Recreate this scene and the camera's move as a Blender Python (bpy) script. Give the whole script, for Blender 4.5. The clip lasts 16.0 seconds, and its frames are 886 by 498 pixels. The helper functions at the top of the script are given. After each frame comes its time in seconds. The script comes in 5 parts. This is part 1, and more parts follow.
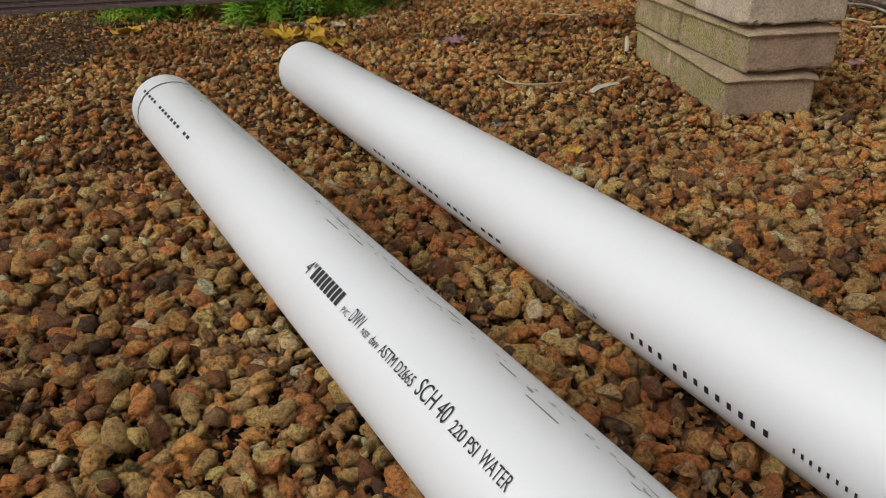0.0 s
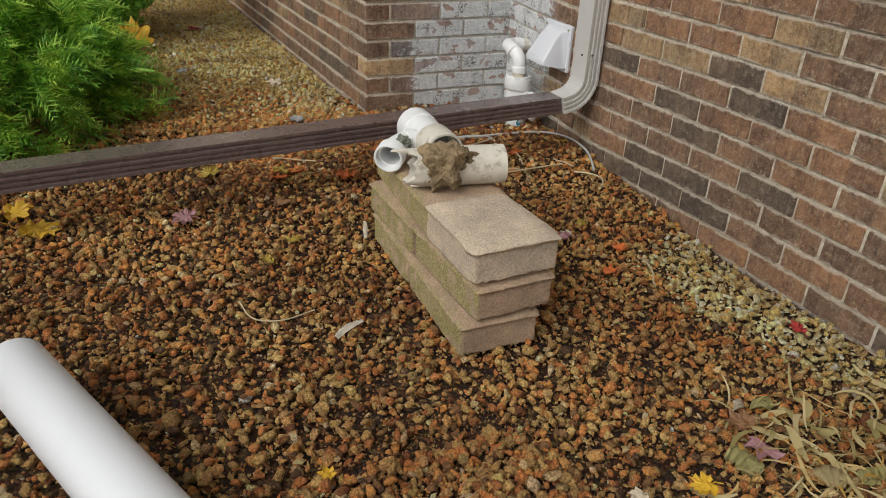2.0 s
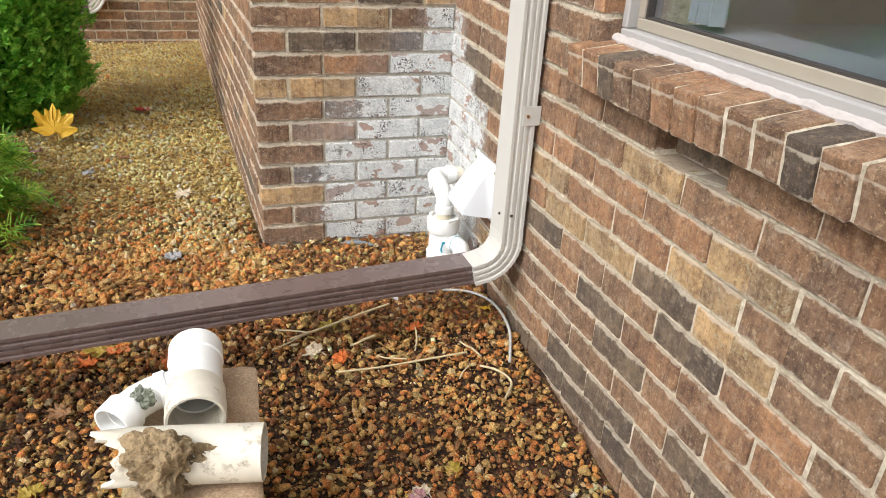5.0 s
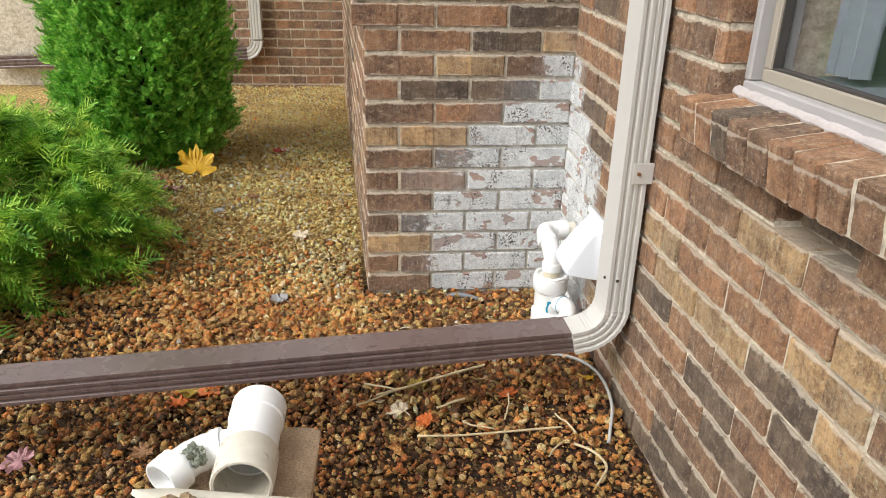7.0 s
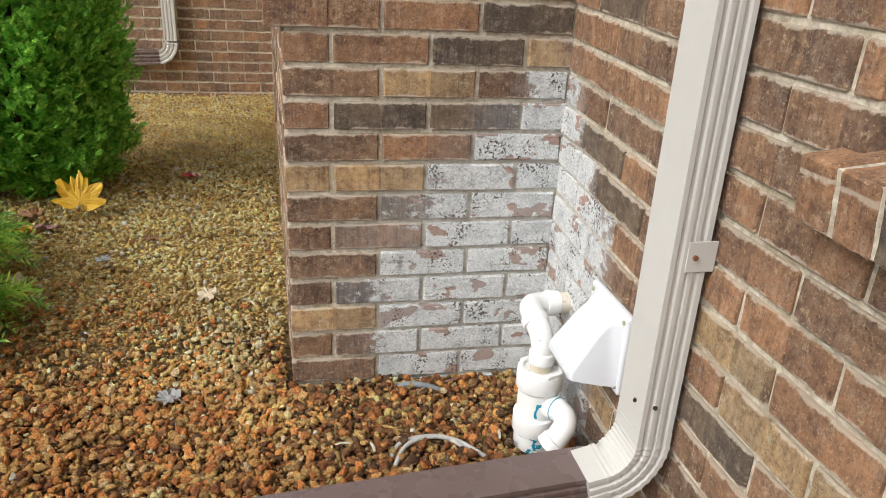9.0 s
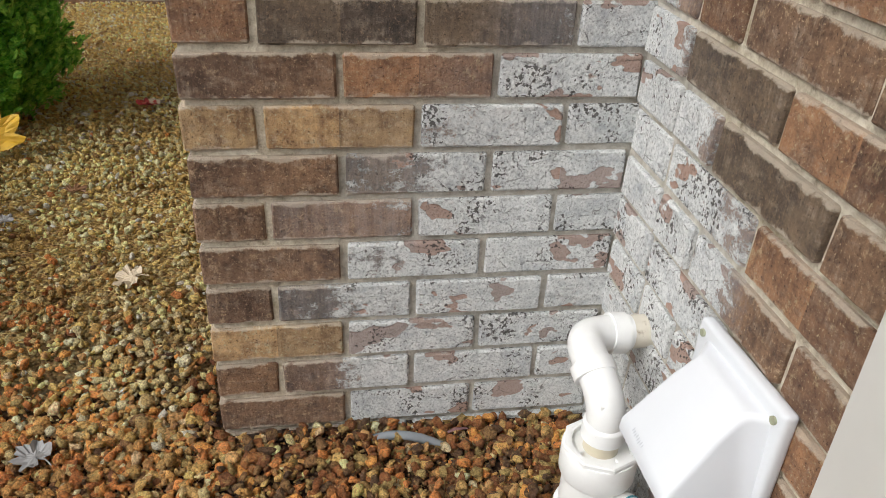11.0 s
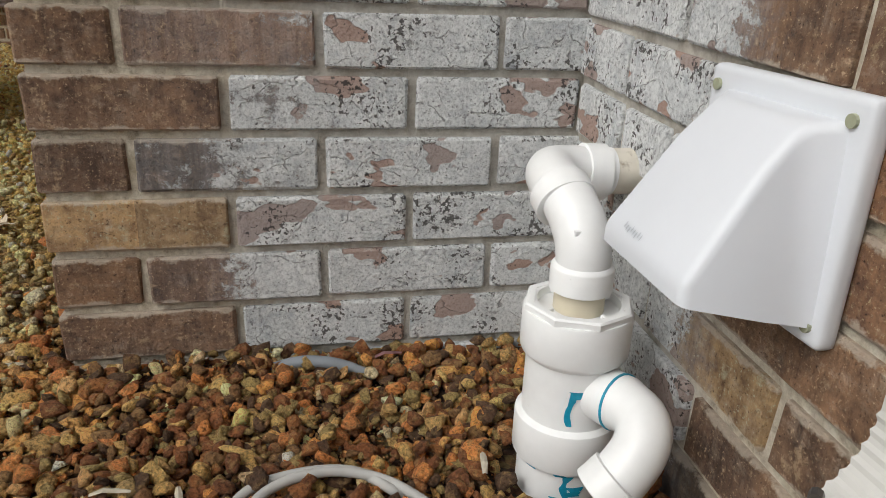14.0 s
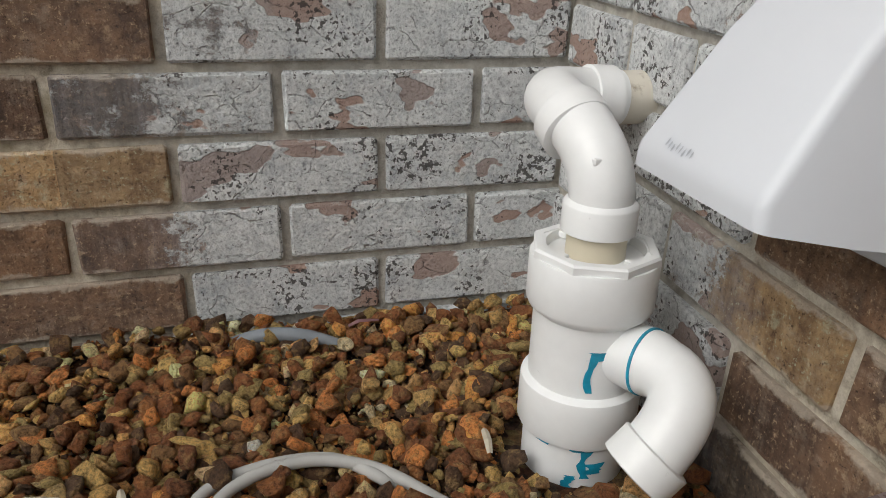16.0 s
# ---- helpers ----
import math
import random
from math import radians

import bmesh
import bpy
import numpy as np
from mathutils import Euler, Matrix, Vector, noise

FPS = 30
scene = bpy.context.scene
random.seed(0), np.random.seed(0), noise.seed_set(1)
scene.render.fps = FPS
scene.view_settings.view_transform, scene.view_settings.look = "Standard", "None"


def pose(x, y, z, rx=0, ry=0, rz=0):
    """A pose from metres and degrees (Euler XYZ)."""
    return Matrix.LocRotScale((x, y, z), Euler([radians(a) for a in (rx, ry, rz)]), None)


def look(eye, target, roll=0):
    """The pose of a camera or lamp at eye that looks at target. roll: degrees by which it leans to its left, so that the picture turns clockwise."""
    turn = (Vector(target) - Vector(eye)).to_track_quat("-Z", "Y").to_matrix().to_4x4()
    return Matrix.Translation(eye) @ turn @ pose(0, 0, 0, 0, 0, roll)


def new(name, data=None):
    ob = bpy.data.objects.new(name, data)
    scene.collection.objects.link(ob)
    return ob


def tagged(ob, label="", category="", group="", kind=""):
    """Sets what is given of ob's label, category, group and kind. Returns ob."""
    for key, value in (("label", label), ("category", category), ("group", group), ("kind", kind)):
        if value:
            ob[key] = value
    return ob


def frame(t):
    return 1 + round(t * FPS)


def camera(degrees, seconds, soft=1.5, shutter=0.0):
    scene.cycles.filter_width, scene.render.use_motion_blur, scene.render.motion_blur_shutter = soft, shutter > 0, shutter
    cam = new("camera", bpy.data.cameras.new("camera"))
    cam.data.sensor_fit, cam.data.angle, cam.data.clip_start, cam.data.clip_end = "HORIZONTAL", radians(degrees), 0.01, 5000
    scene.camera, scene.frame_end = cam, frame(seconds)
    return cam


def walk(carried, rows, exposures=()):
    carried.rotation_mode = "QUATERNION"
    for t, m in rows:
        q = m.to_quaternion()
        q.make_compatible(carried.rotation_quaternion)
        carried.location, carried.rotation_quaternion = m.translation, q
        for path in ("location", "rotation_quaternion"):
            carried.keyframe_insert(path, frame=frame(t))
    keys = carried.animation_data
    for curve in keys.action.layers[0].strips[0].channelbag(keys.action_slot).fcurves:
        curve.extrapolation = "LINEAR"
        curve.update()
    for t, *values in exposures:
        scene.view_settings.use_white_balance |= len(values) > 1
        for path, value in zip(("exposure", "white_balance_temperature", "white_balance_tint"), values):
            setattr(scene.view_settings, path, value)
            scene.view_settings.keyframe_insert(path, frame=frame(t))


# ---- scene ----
cam = camera(62.9, 16.0, 0.9)
PATH = [
    (0, (-0.933, -2.831, 0.394), (-0.82, -1.048, -0.505), -1.5),
    (0.5, (-0.936, -2.799, 0.415), (-0.801, -0.991, -0.429), -1.3),
    (1, (-0.924, -2.678, 0.475), (-0.63, -0.863, -0.312), -1.3),
    (1.5, (-0.892, -2.62, 0.648), (-0.363, -0.878, -0.181), -0.2),
    (2, (-0.868, -2.601, 0.852), (-0.113, -1.0, -0.079), 2.8),
    (2.5, (-0.857, -2.614, 0.954), (0.077, -1.146, -0.032), 4.7),
    (3, (-0.784, -2.589, 0.985), (0.248, -1.19, -0.004), 4.4),
    (3.5, (-0.535, -2.49, 0.985), (0.454, -0.973, 0.137), 5.0),
    (4, (-0.281, -2.413, 1.032), (0.493, -0.743, 0.25), 4.1),
    (4.5, (-0.214, -2.327, 1.017), (0.452, -0.641, 0.172), 3.1),
    (5, (-0.16, -2.156, 1.032), (0.445, -0.458, 0.165), 3.4),
    (5.2, (-0.148, -2.114, 1.038), (0.421, -0.4, 0.178), 3.6),
    (7.3, (0.000, -2.050, 1.030), (0.216, -0.218, 0.252), 1.3),
    (7.5, (0.014, -2.029, 1.027), (0.250, -0.205, 0.240), 1.1),
    (8, (0.021, -1.932, 0.996), (0.319, -0.117, 0.194), 1.1),
    (8.5, (-0.02, -1.672, 0.981), (0.333, 0.133, 0.195), 1.9),
    (9, (0.021, -1.497, 0.971), (0.413, 0.309, 0.207), 3.0),
    (9.2, (0.069, -1.409, 0.965), (0.443, 0.401, 0.201), 2.7),
    (11.3, (0.194, -0.889, 0.754), (0.508, 0.828, -0.222), 2.9),
    (11.5, (0.206, -0.882, 0.69), (0.527, 0.836, -0.282), 2.9),
    (12, (0.201, -0.851, 0.576), (0.53, 0.895, -0.341), 2.8),
    (12.5, (0.196, -0.819, 0.475), (0.522, 0.967, -0.362), 3.3),
    (13, (0.221, -0.81, 0.452), (0.573, 0.995, -0.334), 4.3),
    (13.5, (0.235, -0.813, 0.45), (0.63, 0.99, -0.319), 4.4),
    (14, (0.265, -0.809, 0.448), (0.668, 1.012, -0.273), 2.3),
    (14.5, (0.281, -0.823, 0.431), (0.683, 0.997, -0.294), 1.7),
    (15, (0.27, -0.83, 0.427), (0.646, 0.998, -0.291), 1.4),
    (15.5, (0.249, -0.816, 0.416), (0.643, 1.005, -0.312), 1.3),
    (16, (0.257, -0.714, 0.384), (0.784, 1.05, -0.395), 1.8),
]
STOPS = [(0.0, -0.5), (1.0, -0.5), (2.0, -0.4), (2.5, -0.42), (3.0, -0.18), (3.5, 0.24), (4.0, 0.48), (5.0, 0.62), (7.5, 0.46), (9.0, 0.4), (11.5, 0.1), (13.0, -0.04), (14.5, -0.2), (15.5, -0.27), (16.0, -0.33)]
walk(cam, [(t, look(eye, target, roll)) for t, eye, target, roll in PATH], STOPS)

# ---- light ----
world = bpy.data.worlds.new("overcast_sky")
scene.world = world
world.use_nodes = True
wn = world.node_tree
sky = wn.nodes.new("ShaderNodeTexSky")
sky.sky_type, sky.sun_disc, sky.sun_elevation, sky.sun_rotation = "NISHITA", False, radians(45), radians(245)
sky.dust_density, sky.ozone_density = 4.0, 1.0
grey = wn.nodes.new("ShaderNodeHueSaturation")
grey.inputs["Saturation"].default_value = 0.22
wn.links.new(sky.outputs[0], grey.inputs["Color"])
wn.links.new(grey.outputs[0], wn.nodes["Background"].inputs[0])
wn.nodes["Background"].inputs[1].default_value = 0.15
sun = new("sun", bpy.data.lights.new("sun", "SUN"))
sun.data.energy, sun.data.angle, sun.data.color = 1.15, radians(45), (1.0, 0.96, 0.9)
sun.matrix_world = look((-7.4, -3.5, 8.2), (0, 0, 0))

# ---- materials ----
C = 0.0677
JOINT = 0.0095
BL, BW = 0.1937, 0.092


def mat(name):
    m = bpy.data.materials.new(name)
    m.use_nodes = True
    nt = m.node_tree
    return m, nt, nt.nodes["Principled BSDF"]


def node(nt, kind, **inputs):
    n = nt.nodes.new(kind)
    for k, v in inputs.items():
        n.inputs[k.replace("_", " ")].default_value = v
    return n


def ramp(nt, stops, fac=None, interp="LINEAR"):
    r = nt.nodes.new("ShaderNodeValToRGB")
    r.color_ramp.interpolation = interp
    els = r.color_ramp.elements
    while len(els) < len(stops):
        els.new(0.5)
    for e, (p, c) in zip(els, stops):
        e.position, e.color = p, (*c, 1) if len(c) == 3 else c
    if fac is not None:
        nt.links.new(fac, r.inputs[0])
    return r


def mix(nt, fac, a, b, mode="MIX"):
    n = nt.nodes.new("ShaderNodeMix")
    n.data_type, n.blend_type = "RGBA", mode
    for sock, v in ((n.inputs[0], fac), (n.inputs[6], a), (n.inputs[7], b)):
        if isinstance(v, (int, float)):
            sock.default_value = v
        elif isinstance(v, tuple):
            sock.default_value = (*v, 1)
        else:
            nt.links.new(v, sock)
    return n.outputs[2]


def maths(nt, op, a, b=0.0, c=0.0, clamp=False):
    n = nt.nodes.new("ShaderNodeMath")
    n.operation, n.use_clamp = op, clamp
    for i, v in enumerate((a, b, c)):
        if isinstance(v, (int, float)):
            n.inputs[i].default_value = v
        else:
            nt.links.new(v, n.inputs[i])
    return n.outputs[0]


def position(nt):
    return nt.nodes.new("ShaderNodeNewGeometry").outputs["Position"]


def object_space(nt):
    return nt.nodes.new("ShaderNodeTexCoord").outputs["Object"]


def noise_at(nt, vec, scale, detail=4.0, rough=0.55):
    n = node(nt, "ShaderNodeTexNoise", Scale=scale, Detail=detail, Roughness=rough)
    nt.links.new(vec, n.inputs["Vector"])
    return n.outputs["Fac"]


def bump(nt, bsdf, height, strength=0.4, distance=0.002):
    b = node(nt, "ShaderNodeBump", Strength=strength, Distance=distance)
    nt.links.new(height, b.inputs["Height"])
    nt.links.new(b.outputs[0], bsdf.inputs["Normal"])


def scaled(nt, vec, s):
    m = nt.nodes.new("ShaderNodeMapping")
    m.inputs["Scale"].default_value = s
    nt.links.new(vec, m.inputs[0])
    return m.outputs[0]


def plain(name, colour, rough=0.5, metal=0.0, vary=0.12, scale=40.0, bumpy=0.15, dist=0.001, dirt=None, dirt_at=0.62):
    m, nt, b = mat(name)
    p = position(nt)
    n1, n2 = noise_at(nt, p, scale), noise_at(nt, p, scale * 0.13, 3)
    dark = tuple(c * (1 - 2 * vary) for c in colour)
    col = ramp(nt, [(0.3, dark), (0.7, colour)], maths(nt, "MULTIPLY_ADD", n1, 0.5, maths(nt, "MULTIPLY", n2, 0.5))).outputs[0]
    if dirt:
        d = ramp(nt, [(dirt_at, (0, 0, 0)), (dirt_at + 0.1, (1, 1, 1))], noise_at(nt, p, scale * 0.6, 6, 0.7)).outputs[0]
        col = mix(nt, maths(nt, "MULTIPLY", d, 0.8), col, dirt)
    nt.links.new(col, b.inputs["Base Color"])
    nt.links.new(maths(nt, "MULTIPLY_ADD", n1, 0.25, rough - 0.12, clamp=True), b.inputs["Roughness"])
    b.inputs["Metallic"].default_value = metal
    bump(nt, b, n1, bumpy, dist)
    return m


def separate(nt, vec):
    s = nt.nodes.new("ShaderNodeSeparateXYZ")
    nt.links.new(vec, s.inputs[0])
    return s.outputs


def limewash(nt, p):
    """How much white salt lies on the joints: it fans out from the inner corner, 0 to 1."""
    x, y, z = separate(nt, p)
    along = maths(nt, "SUBTRACT", maths(nt, "SUBTRACT", 0.6, x), maths(nt, "MULTIPLY", maths(nt, "MINIMUM", y, 0.0), 1.25))
    reach = maths(nt, "MINIMUM", maths(nt, "MULTIPLY_ADD", z, -1.33, 1.03), 0.42)
    edge = maths(nt, "ADD", maths(nt, "SUBTRACT", reach, along), maths(nt, "MULTIPLY_ADD", noise_at(nt, p, 14.0, 6, 0.7), 0.4, -0.2))
    full = maths(nt, "MULTIPLY_ADD", edge, 7.0, 0.35, clamp=True)
    return maths(nt, "MULTIPLY", full, maths(nt, "MULTIPLY_ADD", y, -12.0, 2.4, clamp=True))


WHITE = (0.84, 0.865, 0.865)


def step_up(nt, v, lo, hi):
    """0 below lo, 1 above hi."""
    return maths(nt, "MULTIPLY_ADD", v, 1.0 / (hi - lo), -lo / (hi - lo), clamp=True)


def brick_material(name, light, dark, spots):
    """Fired brick; the object's colour says how white with salt its two halves are."""
    m, nt, b = mat(name)
    p, o = position(nt), object_space(nt)
    info = nt.nodes.new("ShaderNodeObjectInfo")
    rnd = info.outputs["Random"]
    rgb = nt.nodes.new("ShaderNodeSeparateColor")
    nt.links.new(info.outputs["Color"], rgb.inputs[0])
    shift = nt.nodes.new("ShaderNodeVectorMath")
    shift.operation = "MULTIPLY_ADD"
    nt.links.new(rnd, shift.inputs[0])
    shift.inputs[1].default_value = (37, 53, 71)
    nt.links.new(p, shift.inputs[2])
    q = shift.outputs[0]
    big, mid, fine = noise_at(nt, q, 17, 6, 0.68), noise_at(nt, q, 75, 5, 0.72), noise_at(nt, q, 260, 5, 0.75)
    streak = noise_at(nt, scaled(nt, q, (1, 1, 0.08)), 130, 4, 0.7)
    # the two halves of a brick differ a little, as they lay in the kiln
    half = step_up(nt, separate(nt, o)[0], BL * 0.485, BL * 0.515)
    other = maths(nt, "FRACT", maths(nt, "MULTIPLY_ADD", half, 0.377, rnd))
    blend = maths(nt, "ADD", maths(nt, "MULTIPLY", big, 0.45), maths(nt, "ADD", maths(nt, "MULTIPLY", streak, 0.17), maths(nt, "MULTIPLY", mid, 0.38)))
    col = ramp(nt, [(0.40, dark), (0.56, light), (0.70, tuple(min(1.0, c * 1.35) for c in light))], blend).outputs[0]
    tone = ramp(nt, [(0.0, (0.68, 0.69, 0.74)), (0.35, (0.92, 0.91, 0.91)), (0.7, (1.06, 1.04, 1.0)), (1.0, (1.24, 1.18, 1.10))], other).outputs[0]
    col = mix(nt, 1.0, col, tone, "MULTIPLY")
    col = mix(nt, maths(nt, "MULTIPLY", step_up(nt, fine, 0.58, 0.67), 0.85), col, spots)
    crumb = step_up(nt, noise_at(nt, q, 48, 6, 0.75), 0.57, 0.66)
    col = mix(nt, maths(nt, "MULTIPLY", crumb, 0.5), col, spots)
    dust = maths(nt, "MULTIPLY", step_up(nt, noise_at(nt, scaled(nt, q, (1, 1, 1.6)), 33, 7, 0.78), 0.49, 0.66), step_up(nt, streak, 0.36, 0.62))
    col = mix(nt, maths(nt, "MULTIPLY", dust, 0.42), col, (0.62, 0.51, 0.40))
    pits = step_up(nt, maths(nt, "SUBTRACT", 1.0, fine), 0.60, 0.66)
    col = mix(nt, maths(nt, "MULTIPLY", pits, 0.85), col, tuple(c * 0.35 for c in dark))
    rim = maths(nt, "ABSOLUTE", maths(nt, "SUBTRACT", separate(nt, o)[2], 0.029))
    smear = step_up(nt, maths(nt, "MULTIPLY_ADD", noise_at(nt, q, 26, 5, 0.7), 0.030, rim), 0.0395, 0.0425)
    col = mix(nt, maths(nt, "MULTIPLY", maths(nt, "MULTIPLY", smear, maths(nt, "SUBTRACT", 1.0, step_up(nt, rim, 0.031, 0.033))), 0.62), col, (0.66, 0.58, 0.47))
    # salt: a thin film, a flaking crust, bare scars, pits and cracks
    drift = step_up(nt, maths(nt, "MULTIPLY_ADD", mid, 0.10, separate(nt, o)[0]), 0.105, 0.190)
    amount = maths(nt, "ADD", maths(nt, "MULTIPLY", rgb.outputs[0], maths(nt, "SUBTRACT", 1.0, drift)), maths(nt, "MULTIPLY", rgb.outputs[1], drift))
    flake = maths(nt, "ADD", maths(nt, "MULTIPLY", noise_at(nt, scaled(nt, q, (1, 1, 1.4)), 30, 7, 0.72), 0.7), maths(nt, "MULTIPLY", fine, 0.3))
    crust = maths(nt, "SUBTRACT", maths(nt, "MULTIPLY_ADD", amount, 0.62, 0.18), flake)
    crust = step_up(nt, crust, -0.02, 0.035)
    film = maths(nt, "MULTIPLY", step_up(nt, amount, 0.08, 0.75), maths(nt, "MULTIPLY_ADD", streak, 1.1, -0.05, clamp=True))
    stained = mix(nt, maths(nt, "MULTIPLY", film, 0.85), col, (0.54, 0.55, 0.59))
    white = ramp(nt, [(0.33, (0.44, 0.48, 0.52)), (0.44, (0.68, 0.71, 0.715)), (0.54, WHITE)], maths(nt, "MULTIPLY_ADD", big, 0.5, maths(nt, "MULTIPLY", mid, 0.5))).outputs[0]
    white = mix(nt, 1.0, white, ramp(nt, [(0.36, (0.62, 0.62, 0.63)), (0.50, (1.0, 1.0, 1.0)), (0.64, (1.12, 1.12, 1.12))], fine).outputs[0], "MULTIPLY")
    col = mix(nt, maths(nt, "MULTIPLY", crust, 0.94), stained, white)
    scar = step_up(nt, noise_at(nt, scaled(nt, q, (1, 1, 1.7)), 13, 3, 0.5), 0.60, 0.612)
    scar = maths(nt, "MULTIPLY", scar, crust)
    col = mix(nt, maths(nt, "MULTIPLY", scar, 0.8), col, mix(nt, other, (0.36, 0.27, 0.24), (0.42, 0.22, 0.14)))
    specked = step_up(nt, noise_at(nt, q, 15, 2, 0.5), 0.48, 0.64)
    speck = maths(nt, "MULTIPLY", step_up(nt, maths(nt, "MULTIPLY_ADD", specked, 0.15, noise_at(nt, q, 185, 3, 0.6)), 0.675, 0.705), crust)
    col = mix(nt, maths(nt, "MULTIPLY", speck, 0.88), col, (0.055, 0.048, 0.045))
    warp = nt.nodes.new("ShaderNodeVectorMath")
    warp.operation = "MULTIPLY_ADD"
    wn3 = node(nt, "ShaderNodeTexNoise", Scale=40.0, Detail=4.0)
    nt.links.new(q, wn3.inputs["Vector"])
    nt.links.new(wn3.outputs["Color"], warp.inputs[0])
    warp.inputs[1].default_value = (0.035, 0.035, 0.035)
    nt.links.new(scaled(nt, q, (1, 1, 1.6)), warp.inputs[2])
    cell = node(nt, "ShaderNodeTexVoronoi", Scale=17.0)
    cell.feature = "DISTANCE_TO_EDGE"
    nt.links.new(warp.outputs[0], cell.inputs["Vector"])
    crack = maths(nt, "MULTIPLY", maths(nt, "SUBTRACT", 1.0, step_up(nt, cell.outputs["Distance"], 0.004, 0.018)), maths(nt, "MULTIPLY", step_up(nt, mid, 0.47, 0.58), maths(nt, "MULTIPLY_ADD", crust, 0.9, 0.1)))
    col = mix(nt, maths(nt, "MULTIPLY", crack, 0.6), col, (0.12, 0.11, 0.105))
    nt.links.new(col, b.inputs["Base Color"])
    nt.links.new(maths(nt, "MULTIPLY_ADD", mid, 0.3, 0.68), b.inputs["Roughness"])
    h = maths(nt, "ADD", maths(nt, "MULTIPLY", fine, 0.7), maths(nt, "ADD", mid, maths(nt, "MULTIPLY", big, 0.8)))
    h = maths(nt, "ADD", h, maths(nt, "MULTIPLY", maths(nt, "SUBTRACT", crust, scar), 0.35))
    h = maths(nt, "SUBTRACT", h, maths(nt, "ADD", maths(nt, "MULTIPLY", crack, 0.9), maths(nt, "MULTIPLY", pits, 0.4)))
    bump(nt, b, h, 1.0, 0.0055)
    return m


BRICK = {
    "brown": brick_material("brown_brick", (0.304, 0.180, 0.107), (0.111, 0.064, 0.040), (0.669, 0.482, 0.297)),
    "red": brick_material("red_brown_brick", (0.386, 0.209, 0.113), (0.146, 0.077, 0.048), (0.602, 0.474, 0.282)),
    "dark": brick_material("dark_brick", (0.171, 0.126, 0.088), (0.073, 0.055, 0.042), (0.342, 0.232, 0.147)),
    "tan": brick_material("tan_brick", (0.537, 0.367, 0.195), (0.203, 0.116, 0.060), (0.617, 0.621, 0.425)),
}

MORTAR, nt, b = mat("mortar")
p = position(nt)
col = ramp(nt, [(0.30, (0.30, 0.25, 0.18)), (0.45, (0.62, 0.55, 0.43)), (0.62, (0.84, 0.78, 0.65))], noise_at(nt, p, 60, 7, 0.75)).outputs[0]
col = mix(nt, maths(nt, "MULTIPLY", step_up(nt, noise_at(nt, p, 11, 5, 0.7), 0.52, 0.64), 0.55), col, (0.36, 0.30, 0.17))
col = mix(nt, maths(nt, "MULTIPLY", limewash(nt, p), 0.7), col, ramp(nt, [(0.35, (0.40, 0.38, 0.34)), (0.6, (0.68, 0.67, 0.63))], noise_at(nt, p, 45, 6, 0.7)).outputs[0])
nt.links.new(col, b.inputs["Base Color"])
b.inputs["Roughness"].default_value = 0.95
bump(nt, b, noise_at(nt, p, 150, 6, 0.75), 1.0, 0.006)


def stone_material(name, stops, bump_scale=260, rough=0.9, crust=(0.46, 0.30, 0.13)):
    m, nt, b = mat(name)
    p = position(nt)
    isl = nt.nodes.new("ShaderNodeNewGeometry").outputs["Random Per Island"]
    col = ramp(nt, stops, isl, "CONSTANT").outputs[0]
    n1, n2, n3 = noise_at(nt, p, bump_scale, 6, 0.78), noise_at(nt, p, 3.2, 4), noise_at(nt, p, bump_scale * 0.35, 4, 0.65)
    col = mix(nt, maths(nt, "MULTIPLY", step_up(nt, n3, 0.52, 0.62), 0.45), col, crust)
    col = mix(nt, 1.0, col, ramp(nt, [(0.34, (0.34, 0.28, 0.23)), (0.48, (1.0, 0.98, 0.94)), (0.66, (1.6, 1.56, 1.45))], n1).outputs[0], "MULTIPLY")
    col = mix(nt, 1.0, col, ramp(nt, [(0.36, (0.80, 0.68, 0.56)), (0.62, (1.18, 1.18, 1.08))], n2).outputs[0], "MULTIPLY")
    nt.links.new(col, b.inputs["Base Color"])
    b.inputs["Roughness"].default_value = rough
    bump(nt, b, maths(nt, "ADD", n1, maths(nt, "MULTIPLY", n3, 1.5)), 1.0, 0.011)
    return m


LAVA = stone_material("lava_gravel", [
    (0.0, (0.640, 0.254, 0.084)), (0.12, (0.760, 0.306, 0.095)), (0.25, (0.581, 0.374, 0.153)), (0.36, (0.851, 0.404, 0.116)),
    (0.47, (0.735, 0.487, 0.188)), (0.59, (0.310, 0.161, 0.071)), (0.67, (0.791, 0.444, 0.161)), (0.77, (0.735, 0.510, 0.203)), (0.87, (0.701, 0.420, 0.190)), (0.94, (0.877, 0.685, 0.390)), (0.98, (0.877, 0.685, 0.454))])
LAVA_RED = stone_material("red_lava_gravel", [
    (0.0, (0.312, 0.117, 0.042)), (0.18, (0.248, 0.097, 0.039)), (0.34, (0.375, 0.153, 0.050)), (0.48, (0.137, 0.071, 0.038)), (0.60, (0.413, 0.301, 0.124)),
    (0.72, (0.124, 0.070, 0.040)), (0.82, (0.280, 0.153, 0.066)), (0.91, (0.445, 0.336, 0.142)), (0.975, (0.669, 0.576, 0.404))])
